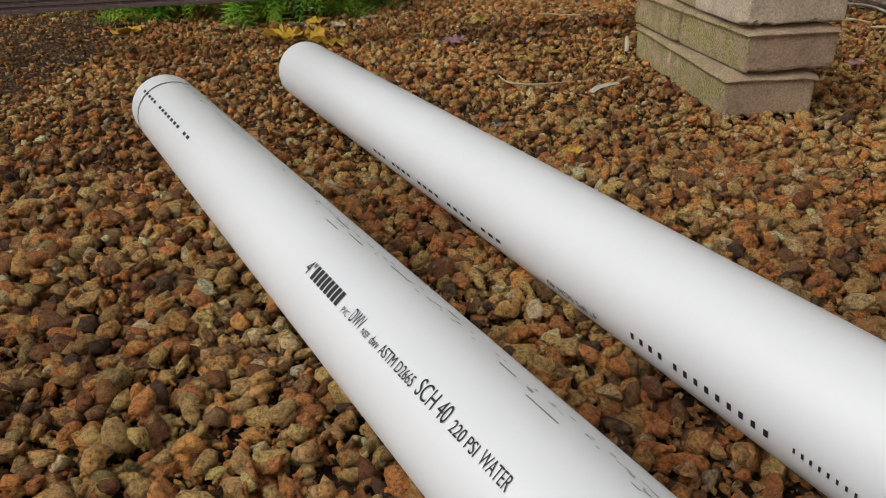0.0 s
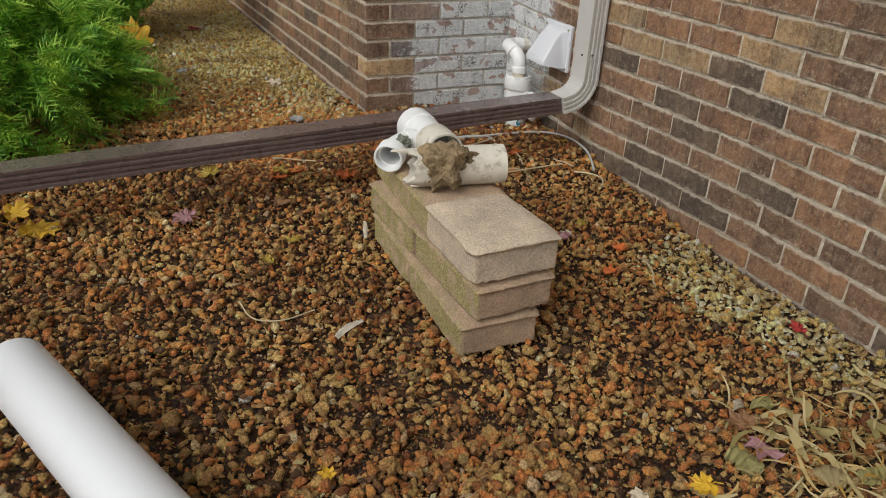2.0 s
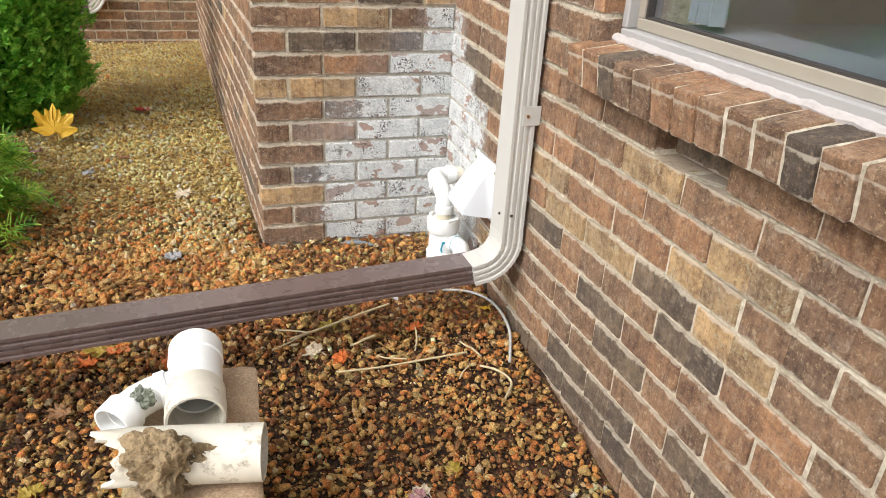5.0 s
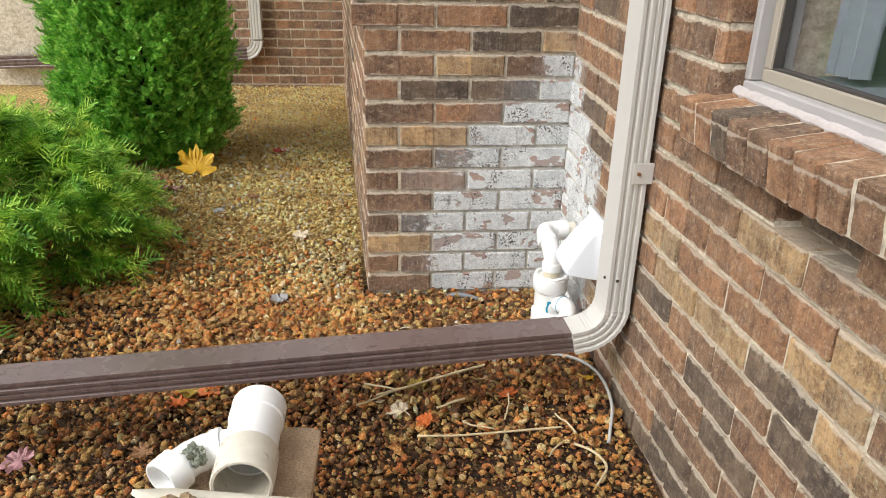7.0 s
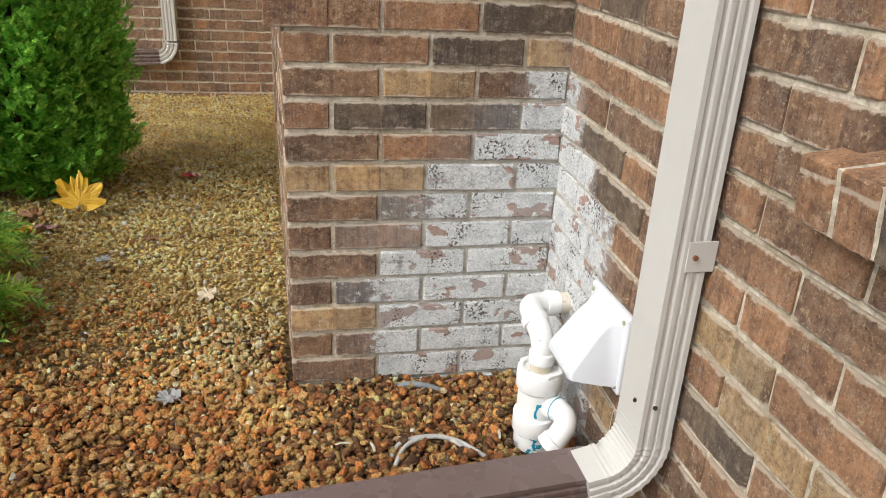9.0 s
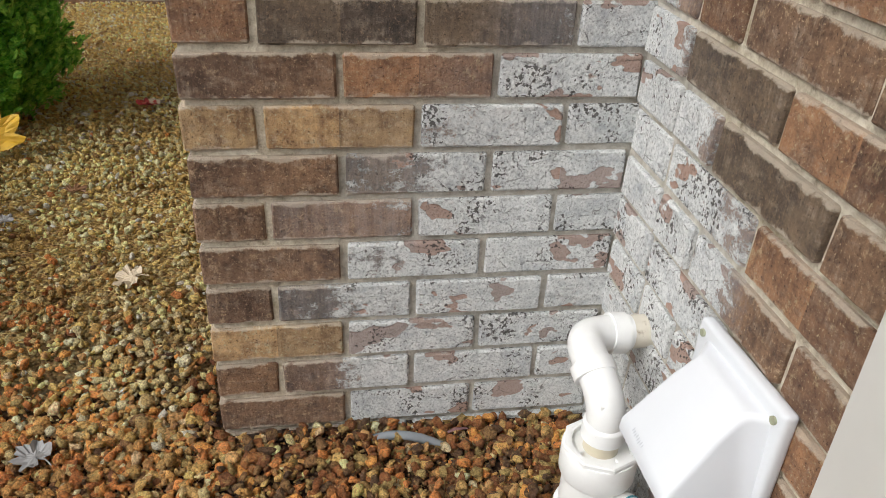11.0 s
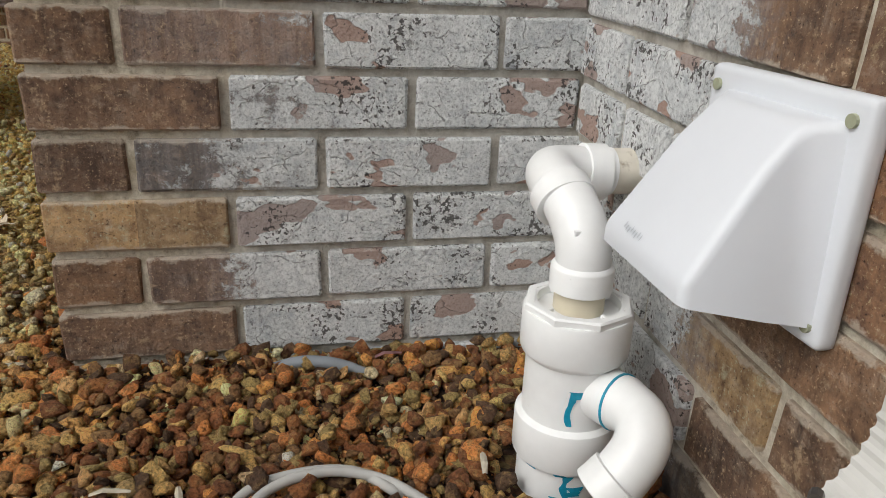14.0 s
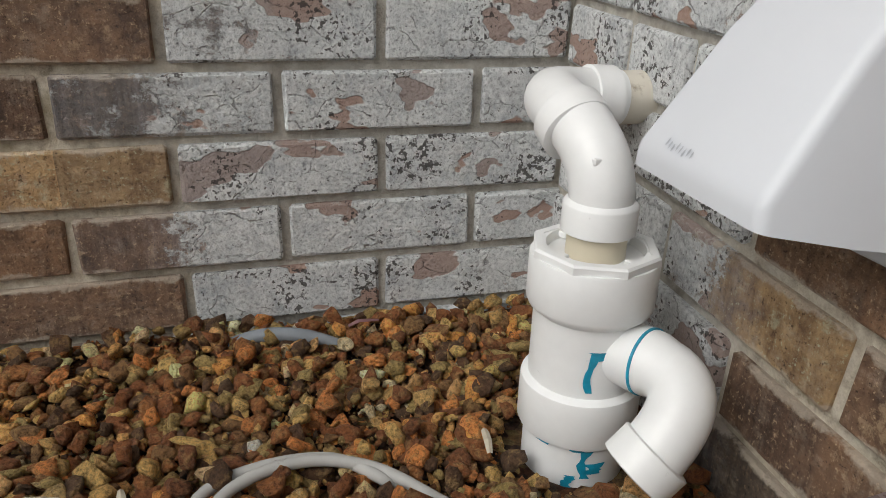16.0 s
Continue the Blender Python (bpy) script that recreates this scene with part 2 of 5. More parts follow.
PALE = stone_material("pale_gravel", [
    (0.0, (0.880, 0.710, 0.287)), (0.18, (0.786, 0.591, 0.229)), (0.34, (0.880, 0.873, 0.474)), (0.5, (0.670, 0.473, 0.172)),
    (0.64, (0.880, 0.880, 0.617)), (0.78, (0.350, 0.207, 0.079)), (0.86, (0.845, 0.754, 0.430)), (0.95, (0.880, 0.880, 0.880))], 300, crust=(0.74, 0.58, 0.26))

CREAM_STONE = stone_material("cream_pebbles", [
    (0.0, (0.739, 0.616, 0.336)), (0.2, (0.829, 0.739, 0.493)), (0.4, (0.616, 0.493, 0.224)), (0.55, (0.850, 0.829, 0.650)), (0.72, (0.762, 0.672, 0.403)), (0.86, (0.560, 0.403, 0.190)), (0.93, (0.850, 0.850, 0.784))], 300, crust=(0.70, 0.58, 0.34))

SOIL, nt, b = mat("fine_gravel_bed")
p = position(nt)
n1, n2 = noise_at(nt, p, 90, 6, 0.75), noise_at(nt, p, 2.0, 3)
cells = node(nt, "ShaderNodeTexVoronoi", Scale=95.0)
nt.links.new(p, cells.inputs["Vector"])
pick = separate(nt, cells.outputs["Color"])[0]
lava = ramp(nt, [(0.0, (0.074, 0.032, 0.015)), (0.25, (0.136, 0.051, 0.019)), (0.45, (0.062, 0.036, 0.020)), (0.65, (0.173, 0.102, 0.038)), (0.85, (0.210, 0.150, 0.058))], pick, "CONSTANT").outputs[0]
tan = ramp(nt, [(0.0, (0.754, 0.572, 0.221)), (0.3, (0.598, 0.416, 0.156)), (0.6, (0.850, 0.728, 0.364)), (0.85, (0.468, 0.299, 0.117))], pick, "CONSTANT").outputs[0]
back = maths(nt, "MULTIPLY_ADD", separate(nt, p)[1], 2.0, -0.1, clamp=True)
col = mix(nt, back, lava, tan)
col = mix(nt, 1.0, col, ramp(nt, [(0.32, (0.25, 0.22, 0.2)), (0.62, (1.3, 1.28, 1.25))], n1).outputs[0], "MULTIPLY")
col = mix(nt, 1.0, col, ramp(nt, [(0.35, (0.8, 0.7, 0.6)), (0.65, (1.1, 1.1, 1.05))], n2).outputs[0], "MULTIPLY")
nt.links.new(col, b.inputs["Base Color"])
b.inputs["Roughness"].default_value = 0.95
bump(nt, b, maths(nt, "ADD", maths(nt, "MULTIPLY", cells.outputs["Distance"], -1.6), n1), 1.0, 0.012)

PVC = plain("white_pvc", (0.85, 0.865, 0.86), 0.33, vary=0.04, scale=70, bumpy=0.05, dirt=(0.30, 0.27, 0.22), dirt_at=0.685)
PVC_PIPE = plain("pipe_pvc", (0.80, 0.82, 0.84), 0.38, vary=0.02, scale=12, bumpy=0.02)
PVC_OLD = plain("stained_pvc", (0.72, 0.68, 0.58), 0.5, vary=0.12, scale=50, bumpy=0.1, dirt=(0.30, 0.25, 0.18), dirt_at=0.56)
CREAM = plain("cream_pvc", (0.66, 0.60, 0.46), 0.4, vary=0.05)
BLUE = plain("blue_primer", (0.01, 0.36, 0.55), 0.4, vary=0.25, scale=200)
ALU_WHITE = plain("painted_aluminium", (0.57, 0.565, 0.535), 0.4, vary=0.04, scale=25, bumpy=0.04, dirt=(0.42, 0.38, 0.32), dirt_at=0.7)
ALU_BROWN = plain("brown_aluminium", (0.150, 0.108, 0.102), 0.27, vary=0.06, scale=18, bumpy=0.05)
ALU_BROWN.node_tree.nodes["Principled BSDF"].inputs["Coat Weight"].default_value = 0.7
ALU_BROWN.node_tree.nodes["Principled BSDF"].inputs["Coat Roughness"].default_value = 0.22
VENT = plain("vent_plastic", (0.69, 0.72, 0.76), 0.45, vary=0.03, scale=20, bumpy=0.03, dirt=(0.42, 0.42, 0.36), dirt_at=0.76)
RUST = plain("rust", (0.22, 0.10, 0.04), 0.8)
METAL = plain("dark_screw", (0.10, 0.09, 0.08), 0.4, 0.8)
SCUFF = plain("scuff_grey", (0.30, 0.33, 0.26), 0.8, vary=0.3, scale=200)
INK = plain("print_ink", (0.025, 0.025, 0.03), 0.6, vary=0.3, scale=300)
PAINT = plain("window_paint", (0.37, 0.36, 0.355), 0.5, vary=0.05, scale=30)
TAUPE = plain("window_sash", (0.34, 0.305, 0.25), 0.45, vary=0.05, scale=30)
CAULK = plain("sealant", (0.52, 0.48, 0.47), 0.7, vary=0.12, scale=90, bumpy=0.7, dist=0.004)
GASKET = plain("glazing_gasket", (0.05, 0.045, 0.04), 0.6)
CLOTH = plain("curtain_cloth", (0.30, 0.33, 0.37), 0.9, vary=0.1, scale=30)
DESK = plain("grey_board", (0.20, 0.225, 0.26), 0.5, vary=0.06, scale=6)
ROOM = plain("dim_room_wall", (0.50, 0.53, 0.56), 0.9, vary=0.1, scale=2)
WIRE = plain("grey_cable", (0.46, 0.46, 0.44), 0.6, vary=0.12, scale=60, dirt=(0.16, 0.13, 0.10), dirt_at=0.6)
CONDUIT = plain("dull_conduit", (0.22, 0.245, 0.27), 0.6, vary=0.15, scale=60)
MARK = plain("raised_mark", (0.60, 0.63, 0.67), 0.5)
STRAW = plain("dry_straw", (0.66, 0.54, 0.33), 0.8, vary=0.2, scale=80, bumpy=0.4)
MUD = plain("dried_mud", (0.44, 0.32, 0.18), 0.95, vary=0.36, scale=90, bumpy=1.0, dist=0.012, dirt=(0.13, 0.085, 0.045), dirt_at=0.55)
BARK = plain("bark", (0.09, 0.055, 0.035), 0.9, vary=0.3, scale=40, bumpy=0.9, dist=0.004)


def paver_material(name, colour, moss):
    m, nt, b = mat(name)
    p = position(nt)
    n1, n2, n3 = noise_at(nt, p, 18, 5), noise_at(nt, p, 240, 4, 0.7), noise_at(nt, p, 22, 7, 0.75)
    col = ramp(nt, [(0.3, tuple(c * 0.68 for c in colour)), (0.7, colour)], n1).outputs[0]
    col = mix(nt, 1.0, col, ramp(nt, [(0.36, (0.70, 0.68, 0.66)), (0.62, (1.12, 1.11, 1.1))], n2).outputs[0], "MULTIPLY")
    nrm = separate(nt, nt.nodes.new("ShaderNodeNewGeometry").outputs["Normal"])
    side = maths(nt, "MULTIPLY_ADD", nrm[0], -1.6, -0.2, clamp=True)
    grow = ramp(nt, [(0.62 - moss, (0, 0, 0)), (0.74 - moss, (1, 1, 1))], n3).outputs[0]
    col = mix(nt, maths(nt, "MULTIPLY", maths(nt, "MULTIPLY", grow, side, clamp=True), 0.7), col, mix(nt, step_up(nt, n2, 0.42, 0.58), (0.17, 0.15, 0.035), (0.46, 0.44, 0.13)))
    nt.links.new(col, b.inputs["Base Color"])
    b.inputs["Roughness"].default_value = 0.92
    bump(nt, b, maths(nt, "ADD", n2, maths(nt, "MULTIPLY", n3, 1.5)), 0.9, 0.005)
    return m


PAVER = paver_material("paver_concrete", (0.80, 0.665, 0.50), 0.04)
PAVER_MOSSY = paver_material("mossy_paver_concrete", (0.62, 0.455, 0.31), 0.21)


def leaf_material(name, stops, tuft_shade=0.0):
    m, nt, b = mat(name)
    isl = nt.nodes.new("ShaderNodeNewGeometry").outputs["Random Per Island"]
    # clump noise paints shaded depths and lit tips into the leaf colour
    if tuft_shade:
        clump_shade = noise_at(nt, position(nt), tuft_shade, 4, 0.6)
        isl = maths(nt, "ADD", maths(nt, "MULTIPLY", isl, 0.3), maths(nt, "MULTIPLY_ADD", clump_shade, 2.6, -0.95), clamp=True)
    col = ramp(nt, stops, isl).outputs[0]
    nt.links.new(col, b.inputs["Base Color"])
    b.inputs["Roughness"].default_value = 0.6
    t = nt.nodes.new("ShaderNodeBsdfTranslucent")
    nt.links.new(col, t.inputs["Color"])
    both = nt.nodes.new("ShaderNodeMixShader")
    both.inputs[0].default_value = 0.35
    nt.links.new(b.outputs[0], both.inputs[1])
    nt.links.new(t.outputs[0], both.inputs[2])
    nt.links.new(both.outputs[0], nt.nodes["Material Output"].inputs[0])
    return m


# ramps run from shaded inner green to lit tips, painted tuft by tuft
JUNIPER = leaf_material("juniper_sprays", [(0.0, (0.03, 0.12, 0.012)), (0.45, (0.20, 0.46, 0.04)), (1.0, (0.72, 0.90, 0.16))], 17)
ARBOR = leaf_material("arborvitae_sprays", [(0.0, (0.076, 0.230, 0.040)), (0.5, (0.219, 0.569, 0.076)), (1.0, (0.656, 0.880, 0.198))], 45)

STAIN = plain("stained_screw", (0.36, 0.38, 0.26), 0.6, vary=0.2, scale=100)
CHIP = plain("pale_wood", (0.90, 0.84, 0.70), 0.8, vary=0.15, scale=90, bumpy=0.4)
LEAF = {k: plain(k.lower() + "_leaf", c, 0.6, vary=0.16, scale=45, bumpy=0.3) for k, c in (
    ("YELLOW", (0.70, 0.42, 0.025)), ("CREAM", (0.60, 0.50, 0.36)), ("PINK", (0.42, 0.22, 0.23)), ("OCHRE", (0.38, 0.27, 0.04)), ("ORANGE", (0.55, 0.13, 0.02)),
    ("BROWN", (0.26, 0.13, 0.055)), ("RED", (0.40, 0.035, 0.03)), ("GOLD", (0.56, 0.30, 0.05)), ("OLIVE", (0.50, 0.45, 0.18)), ("STRAWY", (0.62, 0.50, 0.25)), ("GREY", (0.34, 0.34, 0.34)))}
PINK_LEAF = LEAF["PINK"]
DRY = leaf_material("withered_blades", [(0.0, (0.30, 0.26, 0.09)), (0.4, (0.54, 0.44, 0.20)), (0.75, (0.72, 0.60, 0.33)), (1.0, (0.66, 0.38, 0.06))])

GLASS, nt, b = mat("window_glass")
b.inputs["Base Color"].default_value = (0.93, 0.96, 0.98, 1)
b.inputs["Roughness"].default_value = 0.02
b.inputs["Transmission Weight"].default_value = 1.0
b.inputs["IOR"].default_value = 1.5


# ---- building helpers ----
def mesh_of(name, bm, material=None, smooth=False):
    me = bpy.data.meshes.new(name)
    bm.normal_update()
    bm.to_mesh(me)
    bm.free()
    if material:
        me.materials.append(material)
    if smooth:
        me.polygons.foreach_set("use_smooth", [True] * len(me.polygons))
        me.set_sharp_from_angle(angle=radians(40))
    return me


def part(name, bm, material, parent=None, label="", smooth=False):
    ob = new(name, mesh_of(name, bm, material, smooth))
    if parent:
        ob.parent = parent
    return tagged(ob, label)


def thing(name, label, category, group="", at=None):
    ob = new(name)
    ob.empty_display_size = 0.05
    if at:
        ob.matrix_world = at
    return tagged(ob, label, category, group)


def box(lo, hi, bevel=0.0, segs=1, bm=None):
    bm = bm or bmesh.new()
    r = bmesh.ops.create_cube(bm, size=1, matrix=Matrix.LocRotScale([(a + c) / 2 for a, c in zip(lo, hi)], None, [c - a for a, c in zip(lo, hi)]))
    if bevel:
        edges = {e for v in r["verts"] for e in v.link_edges}
        bmesh.ops.bevel(bm, geom=list(edges), offset=bevel, segments=segs, affect="EDGES", profile=0.6)
    return bm


def sweep(profile, path, up, bm=None, caps=True, scales=None):
    """A closed profile (a along up, b along the side) carried along a path."""
    bm = bm or bmesh.new()
    path, up = [Vector(p) for p in path], Vector(up)
    rings = []
    for i, p in enumerate(path):
        t = (path[min(i + 1, len(path) - 1)] - path[max(i - 1, 0)]).normalized()
        s = t.cross(up).normalized()
        u = s.cross(t)
        k = scales[i] if scales else 1.0
        rings.append([bm.verts.new(p + u * (a * k) + s * (c * k)) for a, c in profile])
    n = len(profile)
    for r0, r1 in zip(rings, rings[1:]):
        for j in range(n):
            bm.faces.new((r0[j], r0[(j + 1) % n], r1[(j + 1) % n], r1[j]))
    if caps:
        bm.faces.new(list(reversed(rings[0])))
        bm.faces.new(rings[-1])
    bmesh.ops.recalc_face_normals(bm, faces=bm.faces)
    return bm


def ring(r, n=40):
    return [(r * math.cos(2 * math.pi * k / n), r * math.sin(2 * math.pi * k / n)) for k in range(n)]


def lathe(profile, path_up=(0, 0, 1), n=40, bm=None):
    """Turns (radius, height) pairs round the z axis; a closed outline."""
    bm = bm or bmesh.new()
    rings = [[bm.verts.new((r * math.cos(2 * math.pi * k / n), r * math.sin(2 * math.pi * k / n), z)) for k in range(n)] for r, z in profile]
    for r0, r1 in zip(rings, rings[1:] + rings[:1]):
        for k in range(n):
            bm.faces.new((r0[k], r0[(k + 1) % n], r1[(k + 1) % n], r1[k]))
    bmesh.ops.recalc_face_normals(bm, faces=bm.faces)
    return bm


def tube(path, r_out, r_in, n=40, up=(0, 0, 1)):
    """A hollow pipe with open ends, along a path; radii may be lists."""
    bm = bmesh.new()
    path, up = [Vector(p) for p in path], Vector(up)
    ro = r_out if isinstance(r_out, list) else [r_out] * len(path)
    ri = r_in if isinstance(r_in, list) else [r_in] * len(path)
    outer, inner = [], []
    s = None
    for i, p in enumerate(path):
        t = (path[min(i + 1, len(path) - 1)] - path[max(i - 1, 0)]).normalized()
        if s is None:
            s = t.cross(up if abs(t.dot(up)) < 0.95 else Vector((0, 1, 0))).normalized()
        s = (s - t * s.dot(t)).normalized()
        u = s.cross(t)
        for rad, rings in ((ro[i], outer), (ri[i], inner)):
            rings.append([bm.verts.new(p + (u * math.sin(2 * math.pi * k / n) + s * math.cos(2 * math.pi * k / n)) * rad) for k in range(n)])
    for rings in (outer, inner):
        for r0, r1 in zip(rings, rings[1:]):
            for k in range(n):
                bm.faces.new((r0[k], r0[(k + 1) % n], r1[(k + 1) % n], r1[k]))
    for a, c in ((outer[0], inner[0]), (outer[-1], inner[-1])):
        for k in range(n):
            bm.faces.new((a[k], a[(k + 1) % n], c[(k + 1) % n], c[k]))
    bmesh.ops.recalc_face_normals(bm, faces=bm.faces)
    return bm


def arc(centre, e1, e2, r, a0, a1, n=12):
    c, e1, e2 = Vector(centre), Vector(e1), Vector(e2)
    return [c + e1 * (r * math.cos(radians(a0 + (a1 - a0) * k / n))) + e2 * (r * math.sin(radians(a0 + (a1 - a0) * k / n))) for k in range(n + 1)]


def soup(name, verts, faces, material, smooth=False):
    me = bpy.data.meshes.new(name)
    nv, nf, k = len(verts), len(faces), faces.shape[1]
    me.vertices.add(nv)
    me.vertices.foreach_set("co", verts.astype(np.float32).ravel())
    me.loops.add(nf * k)
    me.loops.foreach_set("vertex_index", faces.astype(np.int32).ravel())
    me.polygons.add(nf)
    me.polygons.foreach_set("loop_start", np.arange(0, nf * k, k, dtype=np.int32))
    if smooth:
        me.polygons.foreach_set("use_smooth", np.ones(nf, dtype=bool))
    me.update(calc_edges=True)
    me.materials.append(material)
    return me


# ---- ground ----
def ground_z(x, y):
    """The ground's height: almost level, a little lower beside the window wall, with low mounds."""
    x, y = np.asarray(x, float), np.asarray(y, float)
    z = -0.012 + 0.010 * np.sin(2.1 * x + 0.7) * np.cos(1.7 * y) + 0.006 * np.sin(6.3 * x + 1) * np.sin(5.1 * y + 2)
    z = z - 0.055 * np.clip((x + 0.1) / 0.6, 0, 1) * np.clip((-y - 0.6) / 0.8, 0, 1)
    z = z + 0.025 * np.clip((-y - 1.5) / 0.5, 0, 1) * np.clip((0.2 - x) / 0.4, 0, 1)
    return z


xs = np.unique(np.concatenate([np.linspace(-40, -4, 10), np.linspace(-4, 3, 141), np.linspace(3, 40, 10)]))
ys = np.unique(np.concatenate([np.linspace(-40, -5, 10), np.linspace(-5, 5, 181), np.linspace(5, 40, 10)]))
gx, gy = np.meshgrid(xs, ys, indexing="ij")
gv = np.stack([gx, gy, ground_z(gx, gy) - 0.008], -1).reshape(-1, 3)
ii, jj = np.meshgrid(np.arange(len(xs) - 1), np.arange(len(ys) - 1), indexing="ij")
base = (ii * len(ys) + jj).ravel()
gf = np.stack([base, base + len(ys), base + len(ys) + 1, base + 1], -1)
ground = tagged(new("ground", soup("ground", gv, gf, SOIL, True)), "bed of fine red-brown gravel and soil", "ground", kind="structure")

rng = np.random.default_rng(7)


def stone_templates(sub, count):
    out = []
    for k in range(count):
        bm = bmesh.new()
        if sub:
            bmesh.ops.create_icosphere(bm, subdivisions=sub, radius=1.0)
        else:
            bmesh.ops.create_icosphere(bm, subdivisions=1, radius=1.0)
            bmesh.ops.dissolve_verts(bm, verts=[v for v in bm.verts if abs(v.co.z) < 0.5][::2])
            bmesh.ops.triangulate(bm, faces=bm.faces)
        bm.verts.index_update()
        v = np.array([w.co[:] for w in bm.verts])
        f = np.array([[w.index for w in fc.verts] for fc in bm.faces])
        bm.free()
        d = rng.normal(size=(13, 3))
        d /= np.linalg.norm(d, axis=1)[:, None]
        for a, c in zip(d, rng.uniform(0.36, 0.78, 13)):
            h = v @ a
            over = h > c
            v[over] -= np.outer(h[over] - c, a)
        r = 1 + rng.normal(0, 0.10 if sub < 2 else 0.055, len(v))
        out.append((v * r[:, None], f))
    return out


def random_rotations(n):
    q = rng.normal(size=(n, 4))
    q /= np.linalg.norm(q, axis=1)[:, None]
    w, x, y, z = q.T
    return np.stack([1 - 2 * (y * y + z * z), 2 * (x * y - z * w), 2 * (x * z + y * w), 2 * (x * y + z * w), 1 - 2 * (x * x + z * z), 2 * (y * z - x * w),
                     2 * (x * z - y * w), 2 * (y * z + x * w), 1 - 2 * (x * x + y * y)], -1).reshape(n, 3, 3)


def gravel(name, pts, size, material, label, sub=1):
    temps = stone_templates(sub, 24)
    n = len(pts)
    rot = random_rotations(n)
    shape = np.stack([rng.uniform(0.85, 1.45, n), rng.uniform(0.75, 1.1, n), rng.uniform(0.5, 0.95, n)], -1)
    which = rng.integers(0, len(temps), n)
    z = ground_z(pts[:, 0], pts[:, 1]) + size * rng.uniform(-0.20, 1.05, n)
    V, F, off = [], [], 0
    for k, (v, f) in enumerate(temps):
        s = np.where(which == k)[0]
        if not len(s):
            continue
        w = np.einsum("nij,nvj->nvi", rot[s], v[None] * shape[s][:, None] * size[s][:, None, None])
        w[..., 2] *= 0.85
        w += np.stack([pts[s, 0], pts[s, 1], z[s]], -1)[:, None]
        V.append(w.reshape(-1, 3))
        F.append((f[None] + (np.arange(len(s)) * len(v))[:, None, None]).reshape(-1, 3) + off)
        off += len(s) * len(v)
    return tagged(new(name, soup(name, np.concatenate(V), np.concatenate(F), material, False)), label, "gravel", kind="stuff")


def scatter(n, x0, x1, y0, y1):
    return np.stack([rng.uniform(x0, x1, n), rng.uniform(y0, y1, n)], -1)


def paleness(p):
    """Share of pale pebbles: a strip along the window wall, and the bed behind the corner."""
    x, y = p[:, 0], p[:, 1]
    wob = 0.12 * np.sin(3.1 * x + 2 * y) + 0.08 * np.sin(7 * y - 2 * x)
    strip = np.clip((x - 0.24 + 0.6 * wob) / 0.12, 0, 1) * np.clip((-y - 1.10 + 0.6 * wob) / 0.15, 0, 1)
    back = np.clip((y + 0.05 + wob - 0.35 * np.clip(-x - 0.25, 0, 0.6)) / 0.55, 0, 1)
    return 0.03 + 0.95 * np.maximum(strip, back)


def redness(p):
    """Share of dark red stones: before the corner, and left of the white pipes."""
    x, y = p[:, 0], p[:, 1]
    wob = 0.10 * np.sin(4 * x - 3 * y) + 0.06 * np.sin(9 * x + 7 * y)
    corner = np.clip((x + 0.05 + wob) / 0.2, 0, 1) * np.clip((y + 0.85 + wob) / 0.3, 0, 1)
    mid = 0.7 * np.clip(1 - np.hypot((x + 0.45) / 0.45, (y + 0.55) / 0.3) + wob, 0, 0.5) * 2
    left = np.clip((-1.05 - x + wob) / 0.25, 0, 1) * np.clip((-y - 1.2) / 0.3, 0, 1)
    return 0.12 + 0.55 * np.maximum(np.maximum(corner, mid), 0.35 * left)


SKEW_GROUND = -0.031


def inside(p):
    x, y = p[:, 0], p[:, 1]
    return ~(((x > 0.585) & (y < 0.5)) | ((x > -0.015 + SKEW_GROUND * np.maximum(y, 0)) & (y > -0.012)) | (y > 3.62) | (np.hypot(x - 0.51, y + 0.266) < 0.060))


def bed(n, x0, x1, y0, y1, smin, smax, sub, tag):
    p = scatter(n, x0, x1, y0, y1)
    p = p[inside(p)]
    size = smin + (smax - smin) * rng.random(len(p)) ** 2.1
    pale = rng.random(len(p)) < paleness(p)
    red = ~pale & (rng.random(len(p)) < redness(p))
    plain_ones = ~pale & ~red
    if plain_ones.sum():
        gravel("gravel", p[plain_ones], size[plain_ones], LAVA, "red-brown and ochre lava rock gravel on the ground" + tag, sub)
    if red.sum():
        gravel("red_gravel", p[red], size[red], LAVA_RED, "dark red lava rock gravel on the ground" + tag, sub)
    if pale.sum():
        gravel("pale_gravel", p[pale], size[pale] * 0.9, PALE, "pale tan pebble gravel on the ground" + tag, sub)


bed(9500, -0.62, 0.6, -0.60, 0.06, 0.0045, 0.0165, 2, " before the corner")
bed(8500, -1.45, -0.3, -2.55, -1.8, 0.004, 0.0175, 2, " round the white pipes")
bed(50000, -1.75, 0.6, -3.0, 0.15, 0.005, 0.0175, 1, "")
p = scatter(2600, 0.1, 0.6, -2.6, -0.9)
p = p[inside(p)]
p = p[rng.random(len(p)) < paleness(p) - 0.1]
gravel("pale_gravel", p, 0.008 + 0.008 * rng.random(len(p)) ** 1.4, CREAM_STONE, "cream and white pebbles along the foot of the brick wall", 1)
bed(14000, -0.3, 0.6, -0.62, 0.05, 0.0018, 0.0050, 0, ", crumbs before the corner")
bed(14000, -1.5, -0.2, -2.6, -1.7, 0.0018, 0.0055, 0, ", crumbs round the white pipes")
p = np.stack([rng.normal(-0.17, 0.10, 420), rng.normal(0.18, 0.19, 420)], -1)
p = p[inside(p)]
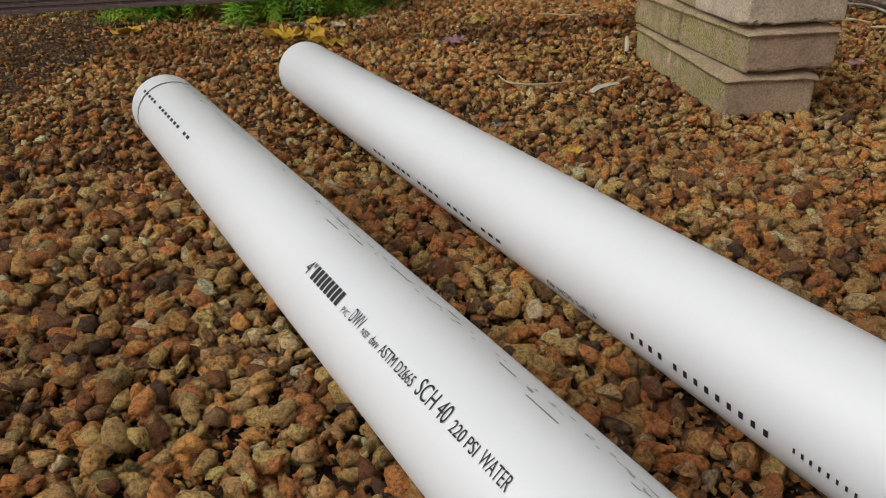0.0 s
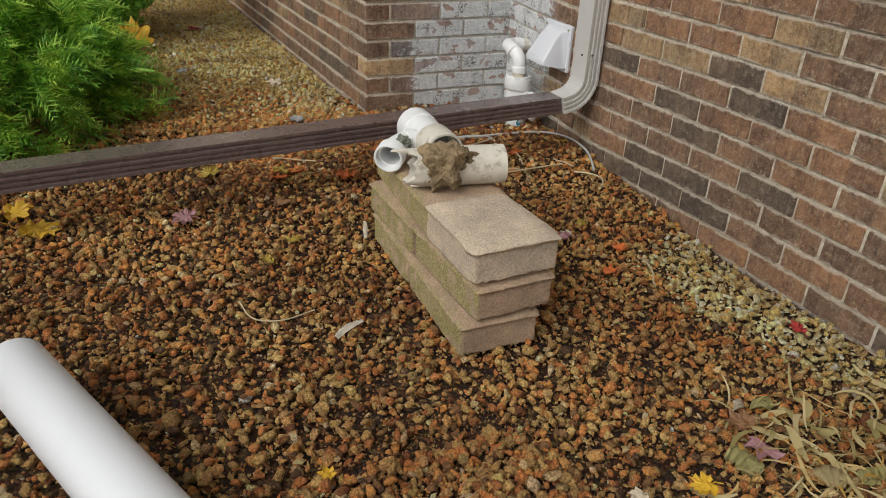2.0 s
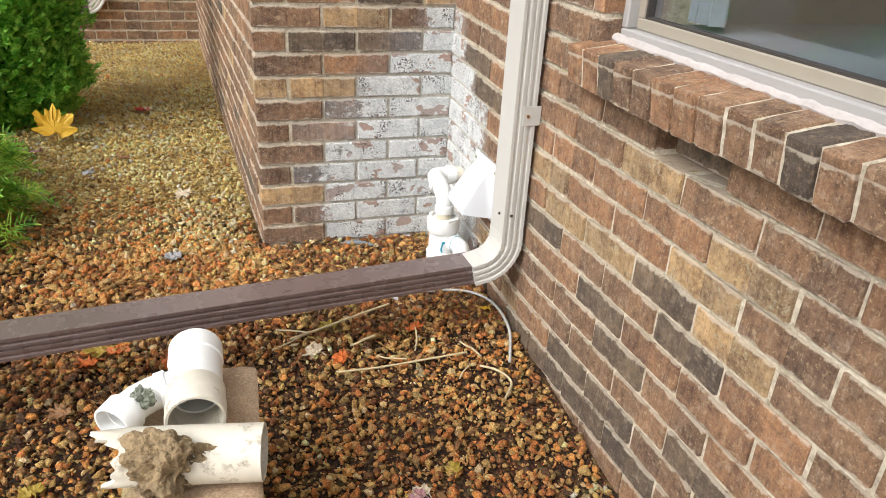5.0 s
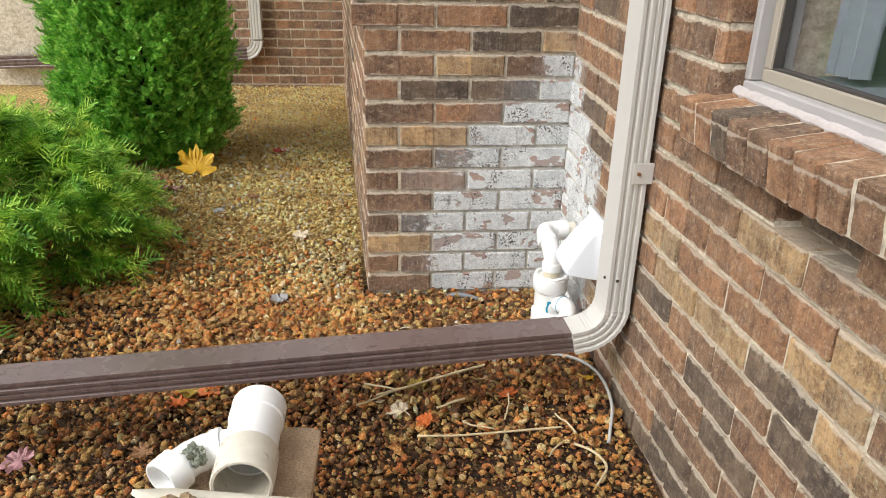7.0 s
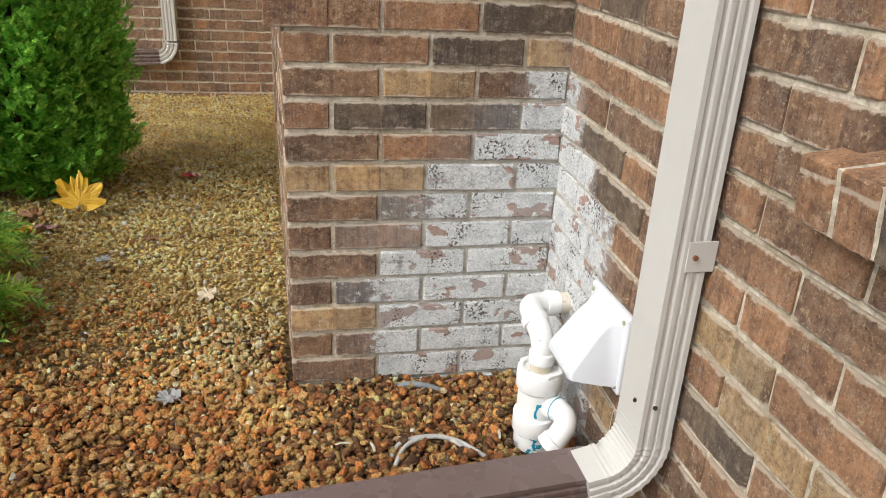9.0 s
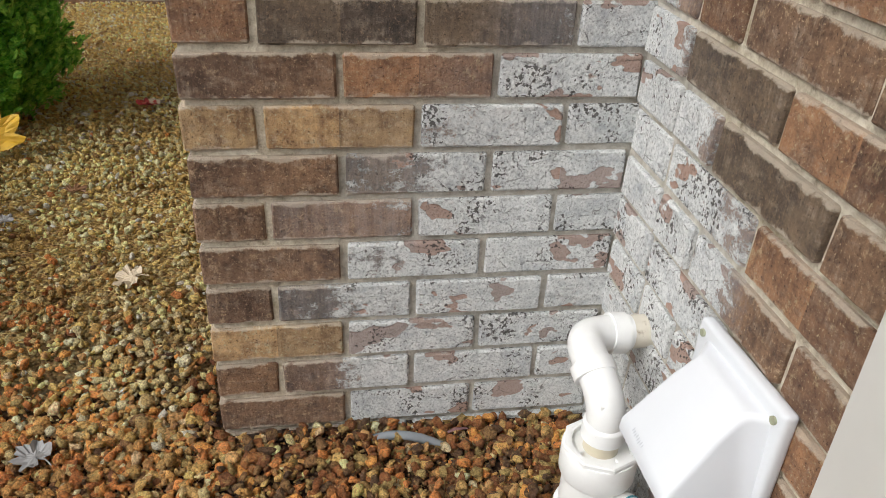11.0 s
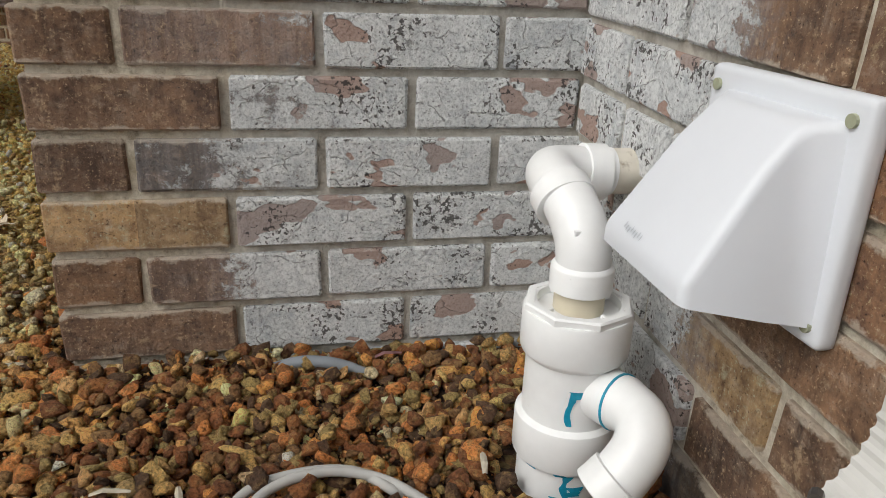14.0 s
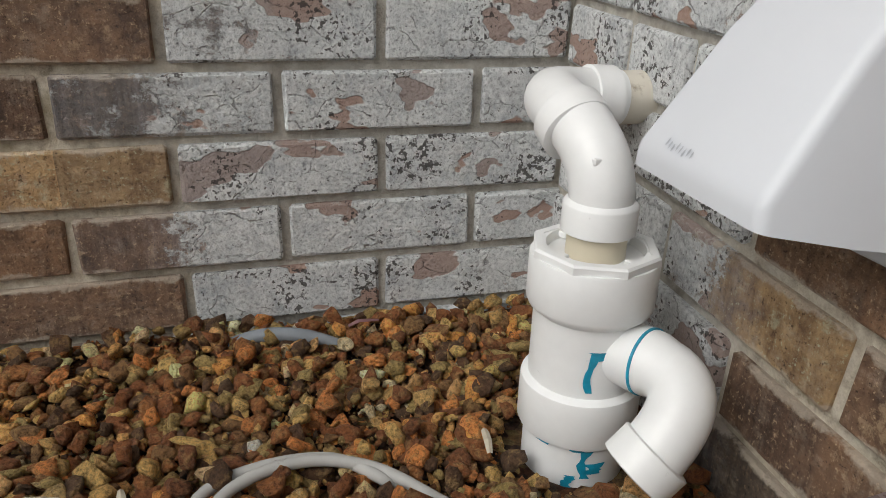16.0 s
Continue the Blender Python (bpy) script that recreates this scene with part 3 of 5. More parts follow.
gravel("pale_gravel", p, 0.007 + 0.010 * rng.random(len(p)) ** 1.4, CREAM_STONE, "white and cream pebbles beside the corner of the wall", 1)
bed(9000, -2.9, -1.75, -2.7, 0.5, 0.007, 0.016, 0, " past the pipes")
bed(30000, -1.75, 0.6, -3.0, 0.15, 0.003, 0.008, 0, ", small chips")
bed(15000, -1.7, 0.0, 0.0, 2.0, 0.008, 0.017, 1, " behind the corner")
bed(17000, -1.7, 0.0, 1.0, 3.65, 0.008, 0.017, 0, " far behind the corner")


# ---- brick walls ----
def brick_mesh(name, length, material, seed, depth=BW, height=C - JOINT):
    """A brick with worn arrises; length along x, front at y = 0, foot at z = 0."""
    r = random.Random(seed)
    bm = box((0, 0, 0), (length, depth, height), 0.0028)
    for v in bm.verts:
        v.co += Vector((r.uniform(-1, 1) * 0.0009, r.uniform(-1, 1) * 0.0011, r.uniform(-1, 1) * 0.0009))
    return mesh_of(name, bm, material)


BRICKS = {}


def brick(parent, m, length, tone, r, salt=(0.0, 0.0)):
    key = (round(length, 3), tone, r.randrange(4) if length > 0.19 else 0)
    if key not in BRICKS:
        BRICKS[key] = brick_mesh("brick", length, BRICK[tone], len(BRICKS) + 5)
    ob = new("brick", BRICKS[key])
    ob.parent = parent
    ob.matrix_world = m @ pose(0, r.uniform(-0.0015, 0.0015), 0)
    ob.color = (*salt, 0, 1)
    return ob


def salt_at(x, y, z, r):
    """How white the brick is there: the salt fans out from the inner corner and thins out upwards."""
    along = 0.6 - x - 1.25 * min(y, 0.0)
    reach = min(1.03 - 1.33 * z, 0.42)
    bare = 0.2 * max(0.0, min(1.0, (-y - 0.12) / 0.15))
    return max(0.0, min(0.93, 0.45 + (reach - along) * 5.5 + r.uniform(-0.14, 0.12)) - bare)


def pick_tone(r):
    return r.choices(("brown", "red", "dark", "tan"), (56, 30, 10, 4))[0]


def slab(name, lo, hi, label, material=None):
    ob = tagged(new(name, mesh_of(name, box(lo, hi), material or MORTAR)), label, "wall", kind="structure")
    return ob


RECESS = 0.0065
wall_return = slab("wall_return", (RECESS, RECESS, -0.3), (0.68, 0.3, 2.7), "brown brick wall with white efflorescence in the corner")
wall_window = slab("wall_window", (0.6 + RECESS, -0.86, -0.3), (0.85, 0.005, 2.7), "brown brick wall with pale mortar beside the window")
slab("wall_window_below", (0.6 + RECESS, -4.6, -0.3), (0.85, -0.86, 0.641), "brown brick wall under the window", MORTAR)
slab("wall_window_above", (0.6 + RECESS, -4.6, 2.1), (0.85, -0.86, 2.7), "brown brick wall over the window", MORTAR)
slab("wall_window_end", (0.6 + RECESS, -4.6, 0.712), (0.85, -3.4, 2.1), "brown brick wall past the window", MORTAR)
slab("wall_window_below", (0.6 + RECESS, -1.101, 0.641), (0.85, -0.86, 0.712), "brown brick wall under the window", MORTAR)
slab("wall_window_below", (0.6 + RECESS, -4.6, 0.641), (0.85, -1.302, 0.712), "brown brick wall under the window", MORTAR)
slab("wall_window_below", (0.66, -1.302, 0.641), (0.85, -1.101, 0.712), "brown brick wall behind a missing brick", MORTAR)
SKEW = SKEW_GROUND
wall_side = slab("wall_side", (RECESS, 0.3, -0.3), (0.3, 3.65, 2.7), "brown brick wall running back from the corner")
for v in wall_side.data.vertices:
    v.co.x += SKEW * v.co.y
wall_far = slab("wall_far", (-4.0, 3.65 + RECESS, -0.3), (0.3, 3.9, 2.7), "brown brick wall behind the evergreen shrubs")

LEFT_TO_RIGHT = Matrix.Identity(4)
TURNED = pose(0, 0, 0, 0, 0, -90)


def course_z(row):
    return (row - 1) * C + JOINT / 2


TONES_RETURN = {(1, 0): "brown", (2, 1): "brown", (3, 0): "tan", (4, 0): "red", (5, 0): "brown", (6, 0): "brown", (7, 0): "brown", (8, 1): "tan", (9, 0): "brown",
                (9, 1): "red", (10, 1): "dark", (10, 2): "dark", (11, 1): "tan", (12, 1): "red", (12, 2): "dark", (12, 3): "tan", (7, 1): "dark", (4, 1): "dark", (2, 3): "dark"}
# how white the left and right halves are
SALT = {(1, 0): (0.10, 0.14), (1, 1): (0.93, 0.93), (1, 2): (0.86, 0.80), (2, 1): (0.20, 0.84), (2, 2): (0.70, 0.78), (3, 0): (0.06, 0.10), (3, 1): (0.74, 0.72), (3, 2): (0.88, 0.90),
        (4, 1): (0.40, 0.70), (4, 2): (0.86, 0.80), (5, 0): (0.05, 0.14), (5, 1): (0.60, 0.74), (5, 2): (0.90, 0.88), (6, 1): (0.30, 0.42), (6, 2): (0.86, 0.80), (7, 0): (0.0, 0.04), (7, 1): (0.42, 0.66),
        (8, 1): (0.0, 0.12), (8, 2): (0.62, 0.72), (9, 1): (0.02, 0.22), (10, 2): (0.08, 0.40), (12, 2): (0.0, 0.0)}
rr = random.Random(11)
sr = random.Random(12)
for row in range(0, 19):
    x, k = (0.0 if row % 2 else BW + JOINT), (0 if row % 2 else 1)
    while x < 0.63:
        ln = min(BL, 0.63 - x)
        if ln > 0.02:
            brick(wall_return, pose(x, 0, course_z(row)), ln, TONES_RETURN.get((row, k), pick_tone(rr)), rr,
                  SALT.get((row, k)) or tuple(salt_at(x + d, 0, course_z(row) + 0.03, sr) for d in (0.05, 0.145)))
        x, k = x + BL + JOINT, k + 1

rr = random.Random(23)
TONES_WINDOW = {(11, -1.106): "dark", (9, -0.915): "red", (9, -1.106): "red", (10, -1.010): "tan", (9, -1.297): "tan", (8, -0.628): "tan", (7, -0.915): "tan", (7, -0.724): "tan", (8, -1.010): "red",
                (6, -1.201): "dark", (5, -0.915): "dark", (8, -1.774): "tan", (6, -1.774): "dark", (5, -1.679): "tan", (9, -1.679): "red", (4, -1.774): "tan", (8, -1.201): "tan", (7, -1.297): "tan",
                (1, -1.106): "dark", (1, -0.915): "dark", (2, -0.819): "dark", (2, -1.010): "dark", (10, -1.774): "dark"}
PITCH = 0.191
ODD = [0.0, -0.1165, -0.2175, -0.4207, -0.570] + [-0.724 - PITCH * k for k in range(15)]
EVEN = [0.0, -0.116, -0.319, -0.5224] + [-0.628 - PITCH * k for k in range(15)]


def sag(row, y):
    """The courses of this wall dip towards the downspout and run level past it."""
    near = min(1.0, -y / 0.62)
    past = max(0.0, min(1.0, (-y - 0.65) / 0.6))
    return -0.004 - 0.029 * near + past * (11 - row) * 0.0023


for row in range(-1, 25):
    joints = ODD if row % 2 else EVEN
    for y0, y1 in zip(joints, joints[1:]):
        if row > 11:
            if y0 < -0.84:
                break
            y1 = max(y1, -0.867)
        top, end = y0 - (JOINT / 2 if y0 else 0.0), y1 + JOINT / 2
        if top - end < 0.02:
            continue
        z0, z1 = course_z(row) + sag(row, top), course_z(row) + sag(row, end)
        if row < 2:
            odds = (48, 14, 38, 0)
        elif row < 5:
            odds = (62, 25, 10, 3)
        else:
            odds = (54, 34, 8, 4)
        tone = TONES_WINDOW.get((row, round(y0, 3))) or rr.choices(("brown", "red", "dark", "tan"), odds)[0]
        deep = 0.042 if (row, round(y0, 3)) == (11, -1.106) else rr.uniform(-0.0015, 0.0015)
        white = tuple(salt_at(0.6, top - d, z0 + 0.03, sr) for d in (0.05, 0.145))
        brick(wall_window, pose(0.6 + deep, top, z0, math.degrees(math.atan2(z0 - z1, top - end))) @ TURNED, round(top - end, 4), tone, rr, white)

# a wider band of headers on the corner above the twelfth course
for row in range(13, 19):
    brick(wall_return, pose(-0.034, -0.003, course_z(row)), 0.126, "red" if row == 13 else "brown", rr)
rr = random.Random(31)
for row in range(0, 19):
    y = 0.0 if row % 2 == 0 else BW + JOINT
    while y < 3.64:
        ln = min(BL, 3.64 - y)
        if ln > 0.02:
            brick(wall_side, pose(SKEW * (y + ln), y + ln, course_z(row), 0, 0, -math.degrees(math.atan(SKEW))) @ TURNED, ln, pick_tone(rr), rr)
        y += BL + JOINT
for row in range(-1, 15):
    x = 0.0 - (0 if row % 2 else 0.1)
    while x > -1.9:
        brick(wall_far, pose(x - BL, 3.65, course_z(row)), BL, pick_tone(rr), rr)
        x -= BL + JOINT

# ---- window and sill ----
SILL_END = -0.835
sill = tagged(new("window_sill_bricks"), "sloping rowlock brick sill under the window", "window sill", kind="structure")
rr = random.Random(5)
SLOPE = pose(0.556, 0, 0.7135, 0, -7, 0)
for k in range(41):
    bm = box((0, -0.0525, 0), (0.115, 0, 0.0765), 0.003)
    bmesh.ops.subdivide_edges(bm, edges=[e for e in bm.edges if e.calc_length() > 0.03], cuts=3, use_grid_fill=True)
    r2 = random.Random(k)
    for v in bm.verts:
        v.co += Vector([r2.uniform(-0.0013, 0.0013) for _ in range(3)])
    ob = part("brick", bm, BRICK[rr.choices(("brown", "red", "dark"), (55, 30, 15))[0]], sill)
    ob.color = (0, 0, 0, 1)
    ob.matrix_world = pose(0, SILL_END - k * 0.0613, 0) @ SLOPE @ pose(rr.uniform(-0.004, 0.003), 0, rr.uniform(-0.001, 0.001), 0, 0, rr.uniform(-1.5, 1.5))
bm = box((0.006, -41 * 0.0613, 0.0), (0.115, 0.0, 0.0735))
ob = part("mortar_bed", bm, MORTAR, sill)
ob.matrix_world = pose(0, SILL_END, 0) @ SLOPE

W0, W1 = -0.872, -3.38
window = tagged(new("window_1"), "aluminium-framed window with grey panes over a brick sill", "window", kind="structure")
part("window_sill", box((0.640, W1, 0.797), (0.70, W0, 0.826), 0.003), PAINT, window, "off-white painted sill board")
part("window_frame", box((0.640, W0 - 0.018, 0.826), (0.72, W0, 2.1), 0.003), PAINT, window)
part("mullion", box((0.634, -1.579, 0.800), (0.72, -1.540, 2.1), 0.003), PAINT, window)
part("window_frame", box((0.64, W1, 2.06), (0.72, W0, 2.1), 0.003), PAINT, window)
for y0, y1 in ((-1.540, W0 - 0.018), (W1, -1.579)):
    sash = tagged(new("sash"))
    sash.parent = window
    for lo, hi in (((0.662, y0, 0.826), (0.69, y1, 0.848)), ((0.662, y0, 2.04), (0.69, y1, 2.06)), ((0.662, y0, 0.848), (0.69, y0 + 0.020, 2.04)), ((0.662, y1 - 0.020, 0.848), (0.69, y1, 2.04))):
        part("sash_rail", box(lo, hi, 0.002), TAUPE, sash)
    for lo, hi in (((0.667, y0 + 0.020, 0.848), (0.686, y1 - 0.020, 0.852)), ((0.667, y0 + 0.020, 0.852), (0.686, y0 + 0.024, 2.036)), ((0.667, y1 - 0.024, 0.852), (0.686, y1 - 0.020, 2.036))):
        part("glazing_bead", box(lo, hi), GASKET, sash, "dark glazing bead")
    pane = part("pane", box((0.676, y0 + 0.018, 0.846), (0.680, y1 - 0.018, 2.042)), GLASS, sash)
    pane.visible_shadow = False
bm = bmesh.new()
r2 = random.Random(9)
path = [(0.640 + r2.uniform(-0.0015, 0.0015), W0 + 0.03 - k * 0.02, 0.803 + r2.uniform(-0.0015, 0.0015)) for k in range(124)]
sweep(ring(0.009, 8), path, (0, 0, 1), bm, scales=[r2.uniform(0.7, 1.3) for _ in path])
part("sealant_bead", bm, CAULK, window, smooth=True)
for nm, lo, hi in (("room_back", (3.2, -4.6, -0.3), (3.3, 0.3, 2.7)), ("room_floor", (0.85, -4.6, -0.3), (3.2, 0.3, 0.05)), ("room_side", (0.85, -4.7, -0.3), (3.3, -4.6, 2.7)), ("room_side", (0.85, 0.3, -0.3), (3.3, 0.4, 2.7))):
    slab(nm, lo, hi, "dim grey wall of the room behind the window", ROOM)
tagged(new("ceiling", mesh_of("ceiling", box((0.6, -4.7, 2.7), (3.3, 0.4, 2.8)), ROOM)), "ceiling of the room behind the window", "ceiling", kind="structure")

# ---- seen through the panes ----
tagged(new("window_board", mesh_of("window_board", box((0.72, W1, 0.80), (0.93, W0, 0.832), 0.004), DESK)), "grey inner window board behind the panes", "window board", kind="structure")
table = thing("table", "grey table standing indoors behind the window board", "table")
part("tabletop", box((1.02, -3.2, 0.755), (2.05, -0.55, 0.785), 0.005), DESK, table)
for tx in (1.08, 1.99):
    for ty in (-3.14, -0.61):
        part("leg", box((tx - 0.03, ty - 0.03, 0.05), (tx + 0.03, ty + 0.03, 0.755), 0.003), DESK, table)
for y0, y1 in ((-0.905, -0.99), (-1.625, -1.76)):
    bm = bmesh.new()
    fold = [(0.775 + 0.016 * math.sin(k * 1.15), y0 + (y1 - y0) * k / 24) for k in range(25)]
    fold = fold + [(x + 0.004, y) for x, y in reversed(fold)]
    low, high = ([bm.verts.new((x, y, z)) for x, y in fold] for z in (0.845, 2.1))
    for k in range(len(fold)):
        j = (k + 1) % len(fold)
        bm.faces.new((low[k], low[j], high[j], high[k]))
    bmesh.ops.recalc_face_normals(bm, faces=bm.faces)
    tagged(part("curtain", bm, CLOTH, None, "", True), "pale grey gathered curtain hanging beside the window pane", "curtain", "curtains behind the window")
blind = thing("window_blind", "pale slatted blind in a frame across the room", "blind")
for lo, hi in (((2.60, -0.76, 0.72), (2.64, -0.70, 2.0)), ((2.60, -0.14, 0.72), (2.64, -0.08, 2.0)), ((2.60, -0.70, 0.72), (2.64, -0.14, 0.78)), ((2.60, -0.70, 1.94), (2.64, -0.14, 2.0))):
    part("frame", box(lo, hi, 0.004), PAINT, blind)
for k in range(26):
    part("slat", box((2.605, -0.695, 0.80 + k * 0.044), (2.635, -0.145, 0.815 + k * 0.044)), PAINT, blind)
part("stand", box((2.60, -0.46, 0.05), (2.64, -0.40, 0.72)), PAINT, blind)

# ---- downspout ----
spout = thing("downspout", "off-white corrugated downspout with a dark brown extension, on the brick wall", "downspout")


def spout_profile(a, c, groove=0.003):
    """a: half the plain face's width; c: half the grooved side's."""
    side = [(-c, 0), (-c * 0.72, 0), (-c * 0.62, 1), (-c * 0.46, 1), (-c * 0.36, 0), (-c * 0.13, 0), (-c * 0.08, 1), (c * 0.08, 1), (c * 0.13, 0), (c * 0.36, 0), (c * 0.46, 1), (c * 0.62, 1), (c * 0.72, 0), (c, 0)]
    out = [(a - groove * g, t) for t, g in side] + [(-(a - groove * g), t) for t, g in reversed(side)]
    return out


SX, SY = 0.561, -0.608
part("pipe", sweep(spout_profile(0.040, 0.028), [(SX, SY, 2.6), (SX, SY, 0.9), (SX, SY, 0.275)], (0, 1, 0)), ALU_WHITE, spout)
ELBOW = arc((SX - 0.082, SY, 0.262), (1, 0, 0), (0, 0, -1), 0.082, 0, 78, 26)
bm = sweep(spout_profile(0.0405, 0.0285), [(SX, SY, 0.285)] + ELBOW + [ELBOW[-1] + (ELBOW[-1] - ELBOW[-2]).normalized() * 0.03], (0, 1, 0),
           scales=[1.0] + [1.0 + (0.03 if k % 3 == 1 else 0.0) for k in range(27)] + [1.0])
part("elbow", bm, ALU_WHITE, spout, "off-white pleated elbow")
EXT0, EXT1 = Vector((0.490, -0.595, 0.174)), Vector((-2.9, -0.875, 0.140))
part("extension", sweep(spout_profile(0.040, 0.0265, 0.004), [EXT0, EXT0.lerp(EXT1, 0.5), EXT1], (0, 1, 0), caps=False), ALU_BROWN, spout, "dark brown ribbed extension pipe")
strap = part("strap", box((SX - 0.006, SY - 0.0430, 0.565), (0.6, SY - 0.0410, 0.612), 0.0008), ALU_WHITE, spout, "metal strap with a rusty rivet")
part("rivet", sweep(ring(0.004, 10), [(SX + 0.006, SY - 0.0465, 0.588), (SX + 0.006, SY - 0.0415, 0.588)], (0, 0, 1)), RUST, strap)
for px, py, pz in ((SX - 0.029, SY - 0.012, 0.333), (SX - 0.010, SY - 0.041, 0.336), (0.497, SY + 0.028, 0.226)):
    part("screw", sweep(ring(0.0035, 8), [(px - 0.001, py - 0.001, pz), (px + 0.003, py + 0.003, pz)], (0, 0, 1)), METAL, spout)

# ---- white pipes on the gravel ----
def long_pipe(label, radius, far, near):
    ob = thing("pvc_pipe", label, "pipe", "white pipes on the gravel")
    far, near = Vector(far), Vector(near)
    d = (near - far).normalized()
    path = [far + d * k for k in (0.0, 0.004, 0.5, 1.2)] + [near]
    part("pipe_wall", tube(path, [radius - 0.003] + [radius] * 4, radius - 0.006, 96), PVC_PIPE, ob, smooth=True)
    return ob, far, d, radius


def on_axis(x0, z0, dx, dz, y):
    return (x0 + dx * (-2 - y), y, z0 + dz * (-2 - y))


A, B = (-1.1312, 0.0893, 0.5103, -0.0209), (-0.8464, 0.0774, 0.4372, -0.0113)
pipe_a = long_pipe("white pvc drain pipe with printed markings lying on the gravel", 0.0510, on_axis(*A, -1.70), on_axis(*A, -3.7))
pipe_b = long_pipe("clean white pvc drain pipe with upside-down print, lying on the gravel", 0.0532, on_axis(*B, -1.425), on_axis(*B, -3.6))


def wrap(pipe, s, theta, along, across, lift=0.0006):
    """A point on a pipe: s metres from its far end, theta degrees from the top towards -x; along and across in metres from there."""
    ob, far, d, r = pipe
    side = d.cross(Vector((0, 0, 1))).normalized()
    up = side.cross(d)
    a = radians(theta) - across / r
    return far + d * (s + along) + (up * math.cos(a) + side * math.sin(a)) * (r + lift)


def print_on(pipe, words, s, theta, height, length, flip=False):
    cu = bpy.data.curves.new("words", "FONT")
    cu.body, cu.size = words, height / 0.70
    tmp = new("words", cu)
    me = bpy.data.meshes.new_from_object(tmp)
    bpy.data.objects.remove(tmp)
    bm = bmesh.new()
    bm.from_mesh(me)
    bmesh.ops.triangulate(bm, faces=bm.faces)
    fit_to = length / max(v.co.x for v in bm.verts)
    sg = -1 if flip else 1
    for v in bm.verts:
        v.co = wrap(pipe, s, theta, sg * v.co.x * fit_to, sg * v.co.y)
    return part("print", bm, INK, pipe[0], "black printed lettering")


def bar_on(pipe, s, theta, length, height, material=None, lift=0.0005, name="print_bar", label="plain black printed bar"):
    bm = bmesh.new()
    n = max(2, int(height / 0.002))
    m = max(1, int(length / 0.02))
    grid = [[bm.verts.new(wrap(pipe, s, theta, length * i / m, height * j / n, lift)) for j in range(n + 1)] for i in range(m + 1)]
    for i in range(m):
        for j in range(n):
            bm.faces.new((grid[i][j], grid[i + 1][j], grid[i + 1][j + 1], grid[i][j + 1]))
    return part(name, bm, material or INK, pipe[0], label)


SA, TA = 0.356, 45
print_on(pipe_a, '4"', SA + 0.312, TA, 0.012, 0.011)
for k in range(8):
    bar_on(pipe_a, SA + 0.325 + k * 0.0065, TA, 0.0048, 0.012)
for words, s, h, ln in (("PVC", 0.383, 0.005, 0.010), ("DWV", 0.396, 0.011, 0.017), ("NSF", 0.416, 0.005, 0.010), ("dwv", 0.429, 0.007, 0.011), ("ASTM D2665", 0.443, 0.008, 0.044),
                        ("SCH 40", 0.492, 0.012, 0.035), ("220 PSI", 0.532, 0.008, 0.026), ("WATER", 0.562, 0.009, 0.026)):
    print_on(pipe_a, words, SA + s, TA, h, ln)
for k in range(16):
    if k not in (5, 13):
        bar_on(pipe_a, 0.035 + k * 0.0165, 42, 0.010, 0.004, lift=0.0004)
# saw mark round the far end
bm = bmesh.new()
for w, off in ((0.0011, 0.052), (0.0007, 0.055)):
    prev = None
    for k in range(0, 61):
        th = 110 - k * 3.6
        wob = off + 0.004 * math.sin(k * 0.09 + off * 90)
        pair = [bm.verts.new(wrap(pipe_a, wob + e, th, 0, 0, 0.0005)) for e in (-w, w)]
        if prev:
            bm.faces.new((prev[0], prev[1], pair[1], pair[0]))
        prev = pair
part("cut_line", bm, INK, pipe_a[0], "thin dark scribed line")
# scuffs along the other side
rb = random.Random(12)
for k in range(230):
    bar_on(pipe_a, rb.uniform(0.05, 1.4), -20 + rb.gauss(0, 2.6), rb.uniform(0.0015, 0.007), rb.uniform(0.0003, 0.0010), SCUFF, 0.0004, "scuff", "grey-green scuff mark")
for k in range(7):
    bar_on(pipe_a, 0.56 + rb.uniform(0, 0.4), -16 + rb.gauss(0, 6), rb.uniform(0.012, 0.03), 0.0012, SCUFF, 0.0004, "scuff", "grey-green scuff mark")
# upside-down print on the other pipe
SB = 0.64
for k in range(13):
    bar_on(pipe_b, SB + 0.345 + k * 0.0105 + (0.006 if k > 3 else 0), 105, 0.0038, 0.0065)
for k in range(14):
    bar_on(pipe_b, SB + 0.500 + k * 0.0062, 101, 0.0018, 0.0045)
print_on(pipe_b, '4" IPS SCH 40', SB + 0.300, 109, 0.0075, 0.075, flip=True)
for k in range(22):
    if k % 5 != 3:
        bar_on(pipe_b, SB - 0.19 + k * 0.0155, 108, 0.009, 0.0045)

